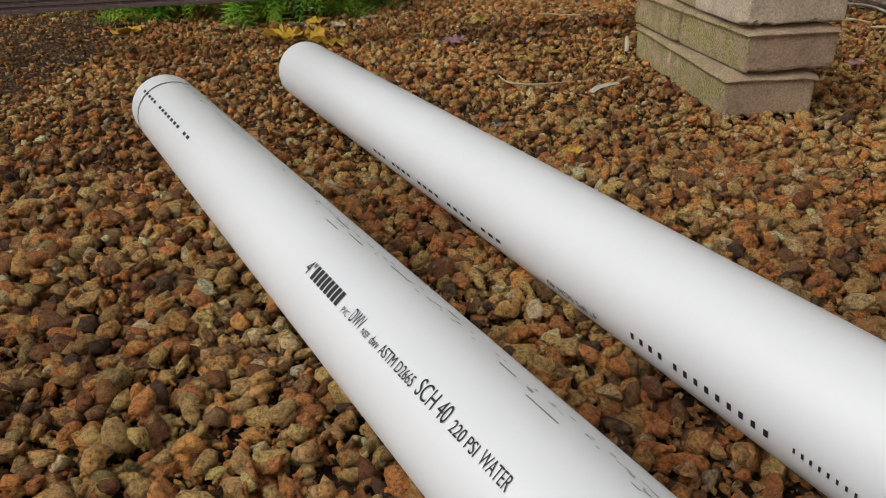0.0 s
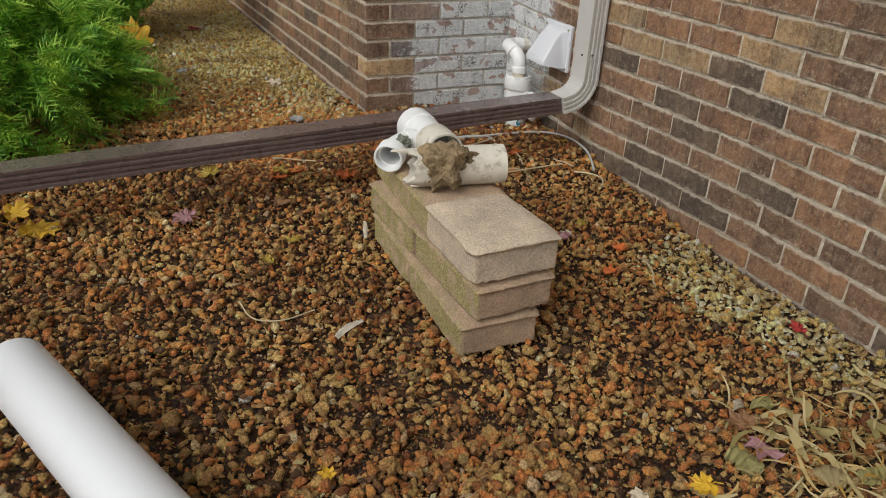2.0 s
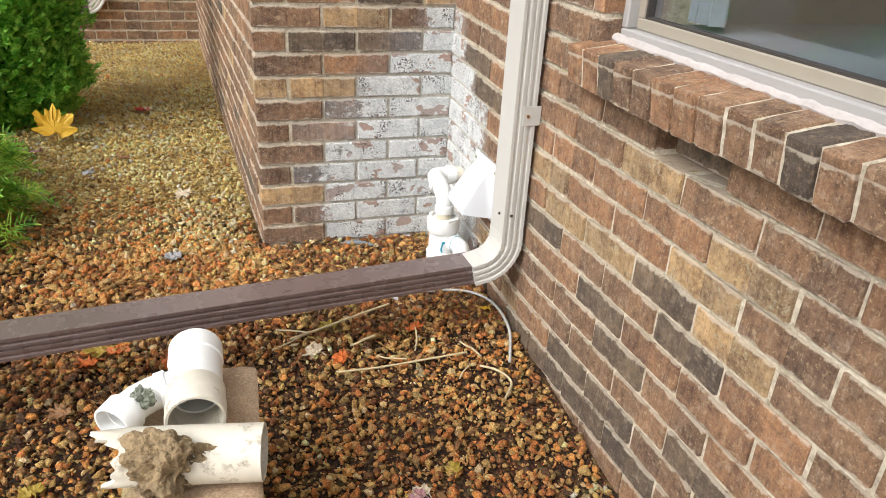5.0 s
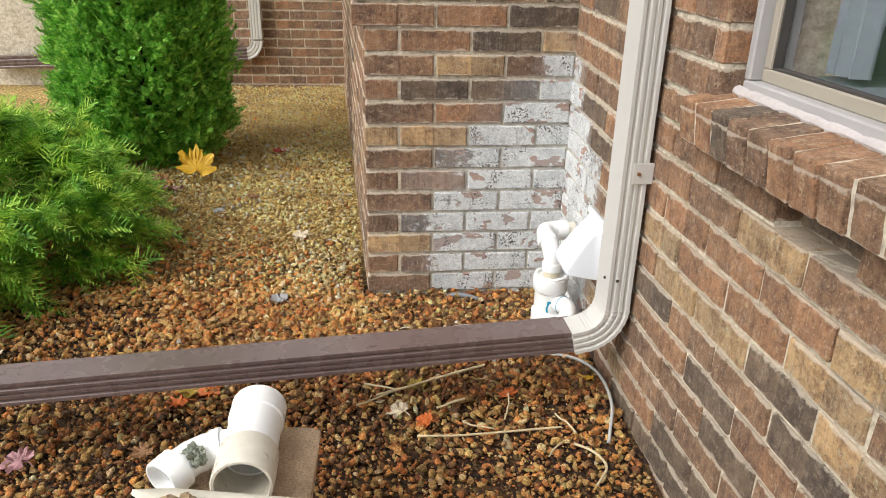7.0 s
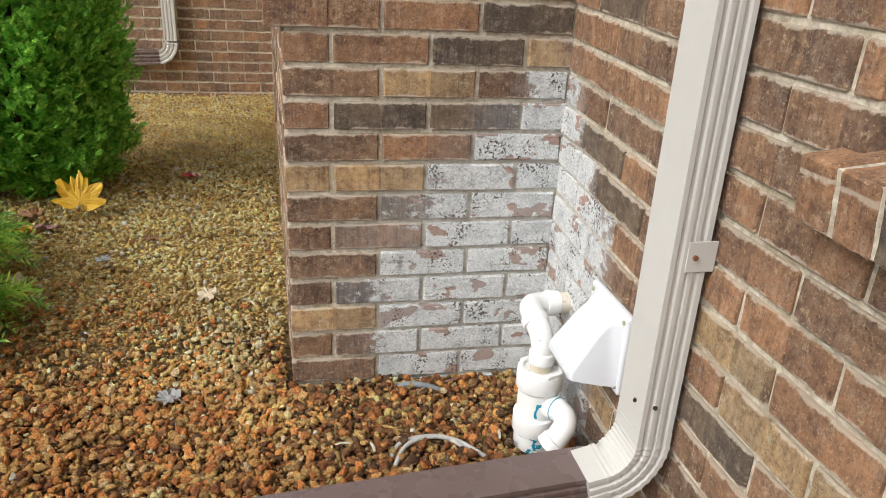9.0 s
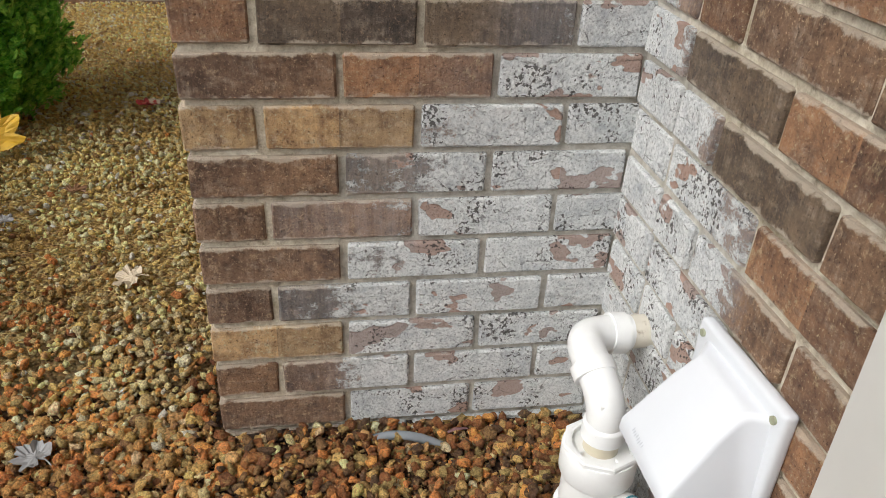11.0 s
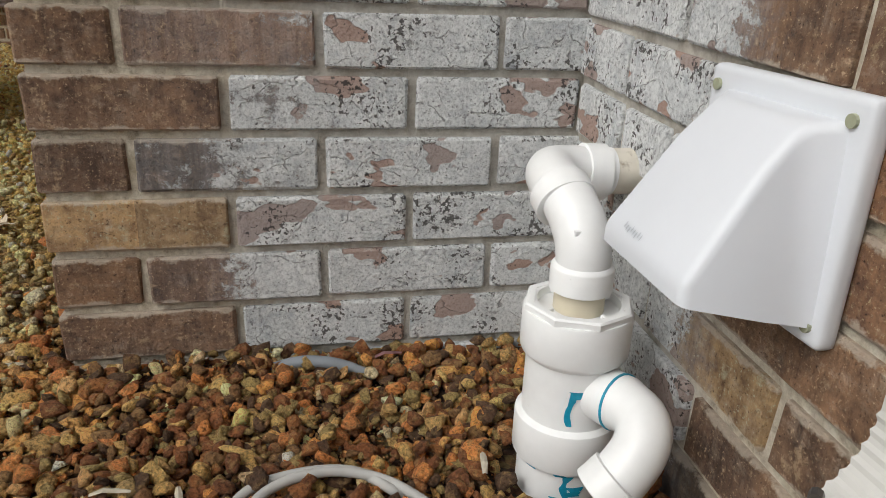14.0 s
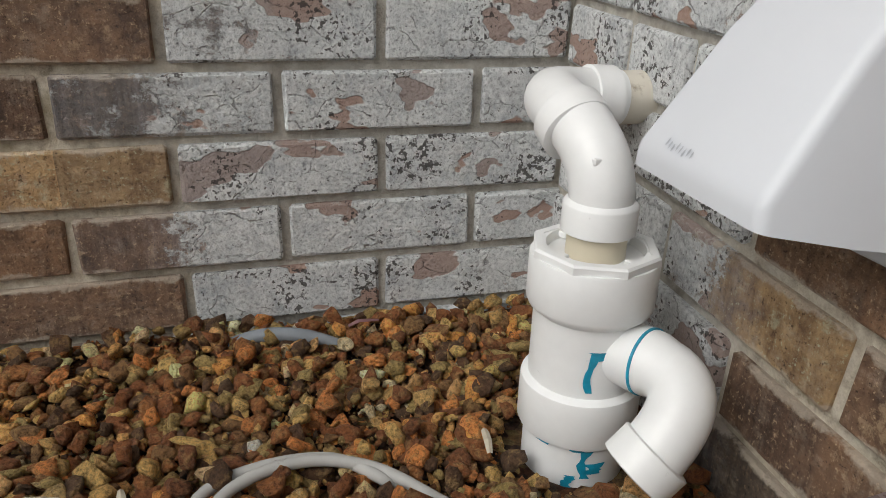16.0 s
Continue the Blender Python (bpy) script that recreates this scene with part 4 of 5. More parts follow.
# ---- paver stack ----
def paver(label, at, length, width, height, mossy, taper=0.0, seed=1):
    """A tumbled concrete block: length along local y, width along x, foot at z = 0."""
    bm = bmesh.new()
    half, rad = Vector((width / 2, length / 2, height / 2)), 0.0065
    bmesh.ops.create_cube(bm, size=2)
    bmesh.ops.subdivide_edges(bm, edges=bm.edges, cuts=17, use_grid_fill=True)
    cut = 0.019
    for v in bm.verts:
        c = Vector([math.copysign(abs(t) ** 0.62, t) for t in v.co])
        p = Vector([c[k] * half[k] for k in range(3)])
        core = Vector([max(-half[k] + rad, min(half[k] - rad, p[k])) for k in range(3)])
        off = p - core
        p = core + (off.normalized() * rad if off.length > rad * 0.99 else off)
        # the upper arrises are chamfered, and chipped here and there
        q = p + Vector((seed * 3.1, seed * 1.7, 0))
        chip = max(0.0, noise.noise(q * 26) - 0.36) * 0.022
        for k in (0, 1):
            over = (half[k] - abs(p[k])) + (half.z - p.z) - cut - chip
            if over < 0:
                p[k] += math.copysign(over / 2, p[k])
                p.z += over / 2
        edge = abs(abs(p.x) - half.x) + abs(abs(p.y) - half.y)
        if edge < 0.03:
            p.x -= math.copysign(chip * 0.5, p.x)
        p += noise.noise_vector(q * 12) * 0.0013 + noise.noise_vector(q * 55) * 0.0009
        if p.y < -half.y + 0.02 and p.z < -half.z + 0.010:
            p.z += 0.003 * (1 + math.sin(p.x * 420))
        p.x *= 1 - taper * (0.5 - p.y / length)
        v.co = p + Vector((0, length / 2, height / 2))
    ob = part("paver", bm, PAVER_MOSSY if mossy else PAVER, None, label, True)
    ob.matrix_world = at
    return tagged(ob, label, "paver", "stack of pavers")


paver("mossy tan concrete paver at the bottom of the stack", pose(-0.245, -1.562, -0.008, 0, 0, -1.6), 0.295, 0.170, 0.083, True, 0.0, 1)
paver("mossy concrete paver on the gravel behind another", pose(-0.234, -1.262, -0.008, 0, 0, -1.6), 0.255, 0.178, 0.083, True, 0.0, 2)
paver("mossy tan concrete paver in the middle of the stack", pose(-0.218, -1.566, 0.0755, 0, 0, 2.5), 0.29, 0.170, 0.081, True, 0.0, 3)
paver("mossy concrete paver in the middle of the stack", pose(-0.226, -1.271, 0.0755, 0, 0, 1.0), 0.27, 0.185, 0.081, True, 0.0, 4)
paver("clean tan concrete paver on top of the stack", pose(-0.222, -1.566, 0.158, 0, 0, 2), 0.222, 0.178, 0.084, False, -0.05, 5)
paver("mossy concrete paver on top under the pipe fittings", pose(-0.222, -1.350, 0.157, 0, 0, -3), 0.37, 0.192, 0.077, True, 0.03, 6)

# ---- fittings on the pavers ----
tee = thing("pipe_fitting", "white pvc sanitary tee with mud inside, lying on the mossy paver", "pipe fitting")
T0, T1 = Vector((-0.208, -1.186, 0.277)), Vector((-0.204, -0.983, 0.281))
td = (T1 - T0).normalized()
part("hub", tube([T0, T0 + td * 0.003, T0 + td * 0.070, T0 + td * 0.072, T0 + td * 0.0725], [0.0455, 0.0475, 0.0475, 0.0465, 0.043], 0.0415, 48), PVC_OLD, tee, "mud-stained hub", True)
part("body", tube([T0 + td * 0.070, T0 + td * 0.11, T0 + td * 0.150, T0 + td * 0.152, T0 + td * 0.195, T0 + td * 0.199], [0.0435, 0.0435, 0.0435, 0.0465, 0.0465, 0.043], 0.038, 48), PVC, tee, smooth=True)
bm = bmesh.new()
bmesh.ops.create_uvsphere(bm, u_segments=32, v_segments=16, radius=0.0425, matrix=Matrix.Translation(T0 + td * 0.185))
part("end_cap", bm, PVC, tee, smooth=True)
B0 = T0 + td * 0.095
bp = [B0 + Vector(v) for v in ((-0.020, 0, 0), (-0.050, -0.001, -0.002), (-0.070, -0.006, -0.004), (-0.090, -0.018, -0.006), (-0.106, -0.034, -0.009), (-0.115, -0.046, -0.011))]
branch = part("branch", tube(bp, 0.0285, 0.0245, 36), PVC, tee, smooth=True)
out = (bp[-1] - bp[-2]).normalized()
part("branch_hub", tube([bp[-2], bp[-2] + out * 0.001, bp[-1] + out * 0.018, bp[-1] + out * 0.020], [0.029, 0.0345, 0.0345, 0.0330], [0.0245, 0.0285, 0.0285, 0.0300], 36), PVC, branch, "white socket with greyed rim", True)
part("collar", tube([bp[0] + Vector((-0.022, 0, 0)), bp[1], bp[1] + (bp[2] - bp[1]) * 0.5], 0.0315, 0.027, 36), PVC, branch, smooth=True)
bm = bmesh.new()
bmesh.ops.create_icosphere(bm, subdivisions=4, radius=1.0)
for v in bm.verts:
    d = v.co.normalized()
    k = 1 + 0.5 * noise.noise(d * 2 + Vector((7, 0, 0))) + 0.3 * noise.noise(d * 6)
    v.co = bp[-2] + Vector((0.024, 0.0, 0.018)) + Vector((d.x * 0.016 * k, d.y * 0.014 * k, d.z * 0.019 * k))
part("dirt", bm, SCUFF, branch, "grey caked dirt", True)

stub = thing("pipe_offcut", "stained old pvc pipe offcut lying across the paver", "pipe")
bm = tube([(-0.312, -1.244, 0.277), (-0.300, -1.247, 0.277), (-0.270, -1.253, 0.277), (-0.200, -1.268, 0.278), (-0.113, -1.287, 0.279)], 0.0430, 0.0378, 48)
for v in bm.verts:
    # the far end is broken off in shards
    if v.co.x < -0.295:
        v.co.x += 0.028 * noise.noise(Vector((v.co.y * 60, v.co.z * 60, 1))) - (0.030 if v.co.z > 0.305 and v.co.y > -1.25 else 0.0)
part("pipe_wall", bm, PVC_OLD, stub, smooth=True)

bm = bmesh.new()
bmesh.ops.create_icosphere(bm, subdivisions=6, radius=1.0)
for v in bm.verts:
    d = v.co.normalized()
    k = 1 + 0.55 * noise.noise(d * 1.3 + Vector((3, 1, 0))) + 0.30 * noise.noise(d * 3.0) + 0.12 * noise.noise(d * 7) + 0.05 * noise.noise(d * 16) + 0.03 * noise.noise(d * 34)
    v.co = Vector((d.x * 0.047 * k, d.y * 0.038 * k, d.z * 0.048 * k))
clump = part("mud_clump", bm, MUD, None, "", True)
clump.matrix_world = pose(-0.250, -1.282, 0.285, 20, 10, -20)
tagged(clump, "brown clump of dried mud stuck over the pipe offcut", "mud")
bm = bmesh.new()
bmesh.ops.create_icosphere(bm, subdivisions=5, radius=1.0)
for v in bm.verts:
    d = v.co.normalized()
    k = 1 + 0.5 * noise.noise(d * 2.2 + Vector((1, 8, 0))) + 0.25 * noise.noise(d * 7) + 0.12 * noise.noise(d * 18)
    v.co = Vector((d.x * 0.042 * k, d.y * 0.013 * k, d.z * 0.019 * k))
smear = part("mud_clump", bm, MUD, None, "", True)
smear.matrix_world = pose(-0.206, -1.292, 0.300, 10, 22, -12)
tagged(smear, "thin smear of dried mud on the pipe offcut", "mud")

# ---- vent hood ----
vent = thing("dryer_vent", "white plastic dryer vent hood fixed to the brick wall", "vent")
part("base_plate", box((0.584, -0.464, 0.230), (0.600, -0.296, 0.390), 0.006, 3), VENT, vent, smooth=True)
OUT = [((0.588, -0.312, 0.374), (0.588, -0.450, 0.374), (0.588, -0.457, 0.243), (0.588, -0.306, 0.243)),
       ((0.564, -0.338, 0.372), (0.564, -0.436, 0.371), (0.574, -0.453, 0.245), (0.574, -0.309, 0.246)),
       ((0.540, -0.333, 0.343), (0.540, -0.438, 0.342), (0.552, -0.451, 0.248), (0.552, -0.312, 0.250)),
       ((0.498, -0.320, 0.273), (0.498, -0.441, 0.271), (0.498, -0.442, 0.257), (0.498, -0.319, 0.259))]
bm = bmesh.new()
rings = [[bm.verts.new(p) for p in q] for q in OUT]
for q0, q1 in zip(rings, rings[1:]):
    for k in (3, 0, 1):
        bm.faces.new((q0[k], q0[(k + 1) % 4], q1[(k + 1) % 4], q1[k]))
bm.faces.new(rings[-1])
bmesh.ops.recalc_face_normals(bm, faces=bm.faces)
sharp = [e for e in bm.edges if len(e.link_faces) == 2 and e.calc_face_angle(0) > 0.35]
bmesh.ops.bevel(bm, geom=sharp, offset=0.007, segments=4, affect="EDGES", profile=0.5)
for f in bm.faces:
    if f.normal.x > 0.3:
        f.normal_flip()
geo = bmesh.ops.solidify(bm, geom=list(bm.faces), thickness=0.003)
part("hood", bm, VENT, vent, smooth=True)
for py, pz in ((-0.450, 0.375), (-0.452, 0.244), (-0.308, 0.375)):
    part("screw", sweep(ring(0.0045, 10), [(0.5815, py, pz), (0.586, py, pz)], (0, 0, 1)), STAIN, vent, "greenish screw head")

# faint raised mark on the sloping face
FACE = [Vector(v) for v in ((0.540, -0.333, 0.343), (0.540, -0.438, 0.342), (0.498, -0.441, 0.271), (0.498, -0.320, 0.273))]
face_n = (FACE[1] - FACE[0]).cross(FACE[3] - FACE[0]).normalized()
face_n = face_n if face_n.x < 0 else -face_n


def on_face(u, t):
    return FACE[0].lerp(FACE[1], u).lerp(FACE[3].lerp(FACE[2], u), t) + face_n * 0.0004


def face_patch(name, u, t, du, dt, material, label, seed):
    g = random.Random(seed)
    bm = bmesh.new()
    n = 12
    rim = [bm.verts.new(on_face(u + du * math.cos(2 * math.pi * k / n) * g.uniform(0.6, 1.2), t + dt * math.sin(2 * math.pi * k / n) * g.uniform(0.6, 1.2))) for k in range(n)]
    face = bm.faces.new(rim)
    if face.normal.dot(face_n) < 0:
        face.normal_flip()
    bmesh.ops.solidify(bm, geom=[face], thickness=0.0003)
    return part(name, bm, material, vent, label)


for k in range(8):
    face_patch("maker_mark", 0.24 + k * 0.030, 0.90 + 0.01 * (k % 3), 0.007, 0.035, MARK, "faint raised marking", k)

# ---- drain riser in the corner ----
riser = thing("drain_riser", "white pvc standpipe with elbows and blue primer beside the wall", "pipe")
AX, AY = 0.510, -0.266


def turned_part(name, profile, material, label="", n=48):
    ob = part(name, lathe(profile, n=n), material, riser, label, True)
    ob.matrix_world = pose(AX, AY, 0)
    return ob


turned_part("lower_pipe", [(0.0425, -0.09), (0.0425, 0.034), (0.038, 0.034), (0.038, -0.09)], PVC)
turned_part("tee_hub", [(0.0425, 0.0265), (0.0478, 0.0265), (0.0485, 0.028), (0.0485, 0.064), (0.0478, 0.0665), (0.0425, 0.0700), (0.038, 0.071), (0.038, 0.0265)], PVC)
turned_part("tee_body", [(0.0425, 0.069), (0.0425, 0.134), (0.038, 0.134), (0.038, 0.069)], PVC)
turned_part("upper_hub", [(0.0425, 0.128), (0.0475, 0.1325), (0.0490, 0.136), (0.0490, 0.1715), (0.0480, 0.1735), (0.038, 0.1735), (0.038, 0.128)], PVC)
bm = lathe([(0.0495, 0.1730), (0.0495, 0.1785), (0.0478, 0.1803), (0.0415, 0.1803), (0.0405, 0.1735), (0.0405, 0.1730)], n=8)
ob = part("bushing_rim", bm, PVC, riser, "octagonal bushing rim")
ob.matrix_world = pose(AX, AY, 0)
for k in range(4):
    ob = part("rib", box((0.0295, -0.002, 0.1735), (0.0385, 0.002, 0.1785), 0.0005), PVC, riser)
    ob.matrix_world = pose(AX, AY, 0, 0, 0, 20 + 90 * k)
turned_part("bushing_seat", [(0.0415, 0.160), (0.0412, 0.1795), (0.0372, 0.1795), (0.0362, 0.172), (0.022, 0.172), (0.022, 0.160)], PVC, "recessed bushing seat")
turned_part("inner_pipe", [(0.0225, 0.15), (0.0225, 0.213), (0.0195, 0.213), (0.0195, 0.15)], CREAM, "cream inner pipe")
turned_part("coupling", [(0.0262, 0.1910), (0.0278, 0.1920), (0.0278, 0.2120), (0.0270, 0.2135), (0.0242, 0.2160), (0.0205, 0.2160), (0.0205, 0.1910)], PVC)


def bezier(a, b0, c, d, n=14):
    a, b0, c, d = (Vector(v) for v in (a, b0, c, d))
    return [(1 - t) ** 3 * a + 3 * (1 - t) ** 2 * t * b0 + 3 * (1 - t) * t * t * c + t ** 3 * d for t in [k / n for k in range(n + 1)]]


# bend from the riser back to the wall
P2 = Vector((0.503, -0.212, 0.267))
part("lower_elbow", tube(bezier((AX, AY, 0.213), (AX, AY, 0.238), (AX - 0.004, AY + 0.016, 0.257), P2), 0.0240, 0.0205, 36), PVC, riser, smooth=True)
W = Vector((0.578, -0.150, 0.264))
part("upper_elbow", tube(bezier(P2 - Vector((0, 0.003, 0.001)), P2 + Vector((-0.001, 0.042, 0.008)), (0.508, -0.150, 0.268), W), 0.0242, 0.0205, 36), PVC, riser, smooth=True)
for centre, axis, r0, ln in ((P2 + Vector((0.0005, -0.010, -0.006)), Vector((-0.10, 0.80, 0.42)), 0.0285, 0.020), (W - Vector((0.018, 0, 0)), Vector((1, 0.02, -0.05)), 0.0285, 0.024), (Vector((0.509, -0.370, 0.060)), Vector((-0.70, 0, -0.71)), 0.0272, 0.023)):
    axis.normalize()
    part("socket", tube([centre - axis * ln / 2, centre - axis * (ln / 2 - 0.001), centre + axis * (ln / 2 - 0.001), centre + axis * ln / 2], [r0 - 0.002, r0, r0, r0 - 0.002], 0.021, 40), PVC, riser, smooth=True)
part("wall_pipe", tube([W - Vector((0.004, 0, 0)), W + Vector((0.04, 0.002, 0))], 0.0232, 0.020, 32), PVC_OLD, riser, "stained stub entering the wall", True)
part("mould_mark", box((0.494, -0.279, 0.244), (0.505, -0.273, 0.2495), 0.001), PVC, riser)
# side outlet and its street elbow
D0 = Vector((AX, AY, 0.100))
dirn = Vector((0.44, -0.89, 0.08)).normalized()
part("outlet", tube([D0 + dirn * 0.025, D0 + dirn * 0.040, D0 + dirn * 0.057], [0.0240, 0.0248, 0.0258], 0.020, 40), PVC, riser, smooth=True)
part("primer_line", tube([D0 + dirn * 0.0560, D0 + dirn * 0.0580], 0.0261, 0.023, 40), BLUE, riser, "blue primer ring")
part("street_elbow", tube(bezier(D0 + dirn * 0.055, D0 + dirn * 0.094, (0.545, -0.368, 0.097), (0.503, -0.370, 0.054)), [0.0250] * 2 + [0.0232] * 13, 0.0200, 40), PVC, riser, smooth=True)


def drip(z_top, length, width, ang, seed):
    """A run of blue primer on the pipe, on its round face."""
    r = random.Random(seed)
    bm = bmesh.new()
    n = 8
    prev = None
    for k in range(n + 1):
        z = z_top - length * k / n
        w = width * (0.55 + 0.6 * r.random()) * (1.3 if k in (0, n) else 1)
        rad = 0.0431 if z > 0.070 else 0.0491 if z > 0.0264 else 0.0431
        mid = radians(ang) + 0.045 * math.sin(k * 0.7 + seed)
        row = [bm.verts.new((AX + rad * math.cos(mid + (j - 1) * w / rad), AY + rad * math.sin(mid + (j - 1) * w / rad), z)) for j in range(3)]
        if prev:
            for j in range(2):
                bm.faces.new((prev[j], prev[j + 1], row[j + 1], row[j]))
        prev = row
    part("primer_drip", bm, BLUE, riser, "blue primer drip")


drip(0.110, 0.034, 0.0030, 250, 1)
drip(0.111, 0.007, 0.0070, 260, 5)
drip(0.022, 0.026, 0.0035, 255, 2)
for k, a in enumerate(range(196, 300, 13)):
    drip(0.0262, 0.0022 + 0.003 * (k % 3 == 1), 0.0062, a, 10 + k)
drip(0.010, 0.010, 0.008, 266, 6)
drip(-0.002, 0.012, 0.005, 240, 7)

# ---- cables ----
def cord(name, pts, r, material, label, category, wob=0.0, seed=0):
    q = random.Random(seed)
    pts = [Vector(p) for p in pts]
    path = []
    for i in range(len(pts) - 1):
        a, b0, c, d = pts[max(i - 1, 0)], pts[i], pts[i + 1], pts[min(i + 2, len(pts) - 1)]
        for k in range(6):
            t = k / 6
            path.append(0.5 * ((2 * b0) + (c - a) * t + (2 * a - 5 * b0 + 4 * c - d) * t * t + (3 * b0 - a - 3 * c + d) * t ** 3) + Vector((q.uniform(-wob, wob), q.uniform(-wob, wob), 0)))
    path.append(pts[-1])
    bm = sweep(ring(r, 10), path, (0.02, 0.03, 1))
    return tagged(part(name, bm, material, None, "", True), label, category)


cord("cable", [(0.192, -0.307, -0.012), (0.192, -0.309, 0.004), (0.215, -0.268, 0.010), (0.261, -0.253, 0.013), (0.310, -0.256, 0.012), (0.342, -0.284, 0.010), (0.359, -0.289, -0.006)], 0.0048, WIRE, "grey flexible cable looped up out of the gravel", "cable")
cord("cable", [(0.203, -0.322, -0.012), (0.203, -0.319, 0.004), (0.232, -0.277, 0.015), (0.284, -0.261, 0.018), (0.338, -0.273, 0.012), (0.381, -0.315, 0.006), (0.410, -0.328, -0.012)], 0.0048, WIRE, "grey flexible cable looped up out of the gravel", "cable")
cord("cable", [(0.182, -0.407, 0.006), (0.242, -0.402, 0.008), (0.402, -0.411, 0.010), (0.522, -0.439, 0.014), (0.575, -0.531, 0.020), (0.572, -0.658, 0.016), (0.539, -0.751, 0.000), (0.529, -0.775, -0.012)], 0.004, WIRE, "thin grey cable lying along the foot of the wall", "cable")
cord("cable", [(0.152, -0.413, 0.004), (0.222, -0.393, 0.008), (0.302, -0.411, 0.009), (0.332, -0.427, 0.000)], 0.006, WIRE, "thin grey cable lying along the foot of the wall", "cable")

cord("buried_conduit", [(0.235, -0.040, 0.000), (0.270, -0.046, 0.010), (0.310, -0.056, 0.009), (0.350, -0.068, -0.004)], 0.0075, CONDUIT, "blue-grey conduit half buried in the gravel", "conduit")

# ---- dry stalks and chips ----
for k, (a, b0, r) in enumerate([((0.002, -0.581, 0.012), (0.287, -0.473, 0.020), 0.0032), ((0.098, -0.749, 0.012), (0.422, -0.745, 0.014), 0.0026), ((-0.048, -0.615, 0.008), (0.082, -0.547, 0.012), 0.0022),
                                ((0.223, -1.478, 0.000), (0.283, -1.360, 0.004), 0.002), ((0.152, -0.636, 0.012), (0.213, -0.617, 0.014), 0.003), ((0.30, -0.70, 0.010), (0.335, -0.60, 0.014), 0.0022), ((0.20, -0.70, 0.010), (0.27, -0.735, 0.012), 0.002), ((-0.02, -0.52, 0.012), (0.06, -0.56, 0.014), 0.0025), ((0.38, -0.83, 0.0), (0.41, -0.78, 0.004), 0.002), ((-0.45, -0.40, 0.010), (-0.33, -0.47, 0.012), 0.002), ((0.423, -0.677, 0.010), (0.454, -0.755, 0.008), 0.0025)]):
    q = random.Random(k)
    a, b0 = Vector(a), Vector(b0)
    pts = [a.lerp(b0, t) + Vector((q.uniform(-1, 1), q.uniform(-1, 1), 0)) * 0.006 for t in (0, 0.3, 0.6, 1)]
    cord("dry_stalk", pts, r, STRAW, "pale dry plant stalk lying on the gravel", "stalk", 0.0006, k)
cord("dry_stalk", [(-0.698, -1.232, 0.012), (-0.684, -1.311, 0.014), (-0.628, -1.341, 0.016), (-0.558, -1.322, 0.014)], 0.0016, STRAW, "thin curved root lying on the gravel", "stalk")
cord("dry_stalk", [(0.444, -0.785, 0.000), (0.479, -0.824, 0.004), (0.490, -0.874, 0.004), (0.455, -0.922, 0.000)], 0.003, STRAW, "pale curled husk on the gravel", "stalk")


def flat_blade(pts, width, material, name, label, category, lift=0.0):
    """A thin curling blade that follows points."""
    bm = bmesh.new()
    prev = None
    n = len(pts)
    for k, p in enumerate(pts):
        p = Vector(p)
        t = (Vector(pts[min(k + 1, n - 1)]) - Vector(pts[max(k - 1, 0)])).normalized()
        s = t.cross(Vector((0, 0, 1))).normalized() * width * (0.35 + 0.65 * math.sin(math.pi * (k + 0.6) / n))
        row = [bm.verts.new(p - s), bm.verts.new(p + Vector((0, 0, width * 0.35))), bm.verts.new(p + s)]
        if prev:
            for j in range(2):
                bm.faces.new((prev[j], prev[j + 1], row[j + 1], row[j]))
        prev = row
    bmesh.ops.solidify(bm, geom=list(bm.faces), thickness=0.0012)
    return tagged(part(name, bm, material, None, "", False), label, category)


flat_blade([(-0.548, -1.448, 0.022), (-0.532, -1.440, 0.030), (-0.508, -1.428, 0.032), (-0.484, -1.418, 0.030)], 0.010, CHIP, "wood_chip", "pale wood chip lying on the gravel", "chip")
flat_blade([(-0.350, -1.040, 0.012), (-0.343, -1.018, 0.030), (-0.338, -0.999, 0.040)], 0.006, CHIP, "wood_chip", "pale wood chip leaning on the pavers", "chip")
for x, y, a, m in ((0.433, -0.265, 80, "CHIP"), (0.16, -0.273, 100, "CHIP"), (0.371, -0.050, 10, "PINK"), (0.101, -0.256, 0, "CHIP")):
    d = Vector((math.cos(radians(a)), math.sin(radians(a)), 0)) * 0.017
    c = Vector((x, y, 0.014))
    flat_blade([c - d, c - d * 0.3 + Vector((0, 0, 0.004)), c + d * 0.4 + Vector((0, 0, 0.002)), c + d], 0.0035, CHIP if m == "CHIP" else PINK_LEAF, "husk", "pale dry husk on the gravel", "husk")


# ---- fallen leaves ----
LOBES = [(0, 1.0), (9, 0.80), (17, 0.84), (27, 0.62), (38, 0.86), (47, 0.97), (56, 0.80), (65, 0.78), (76, 0.58), (88, 0.78), (97, 0.82), (110, 0.62), (128, 0.55), (152, 0.42), (170, 0.16)]


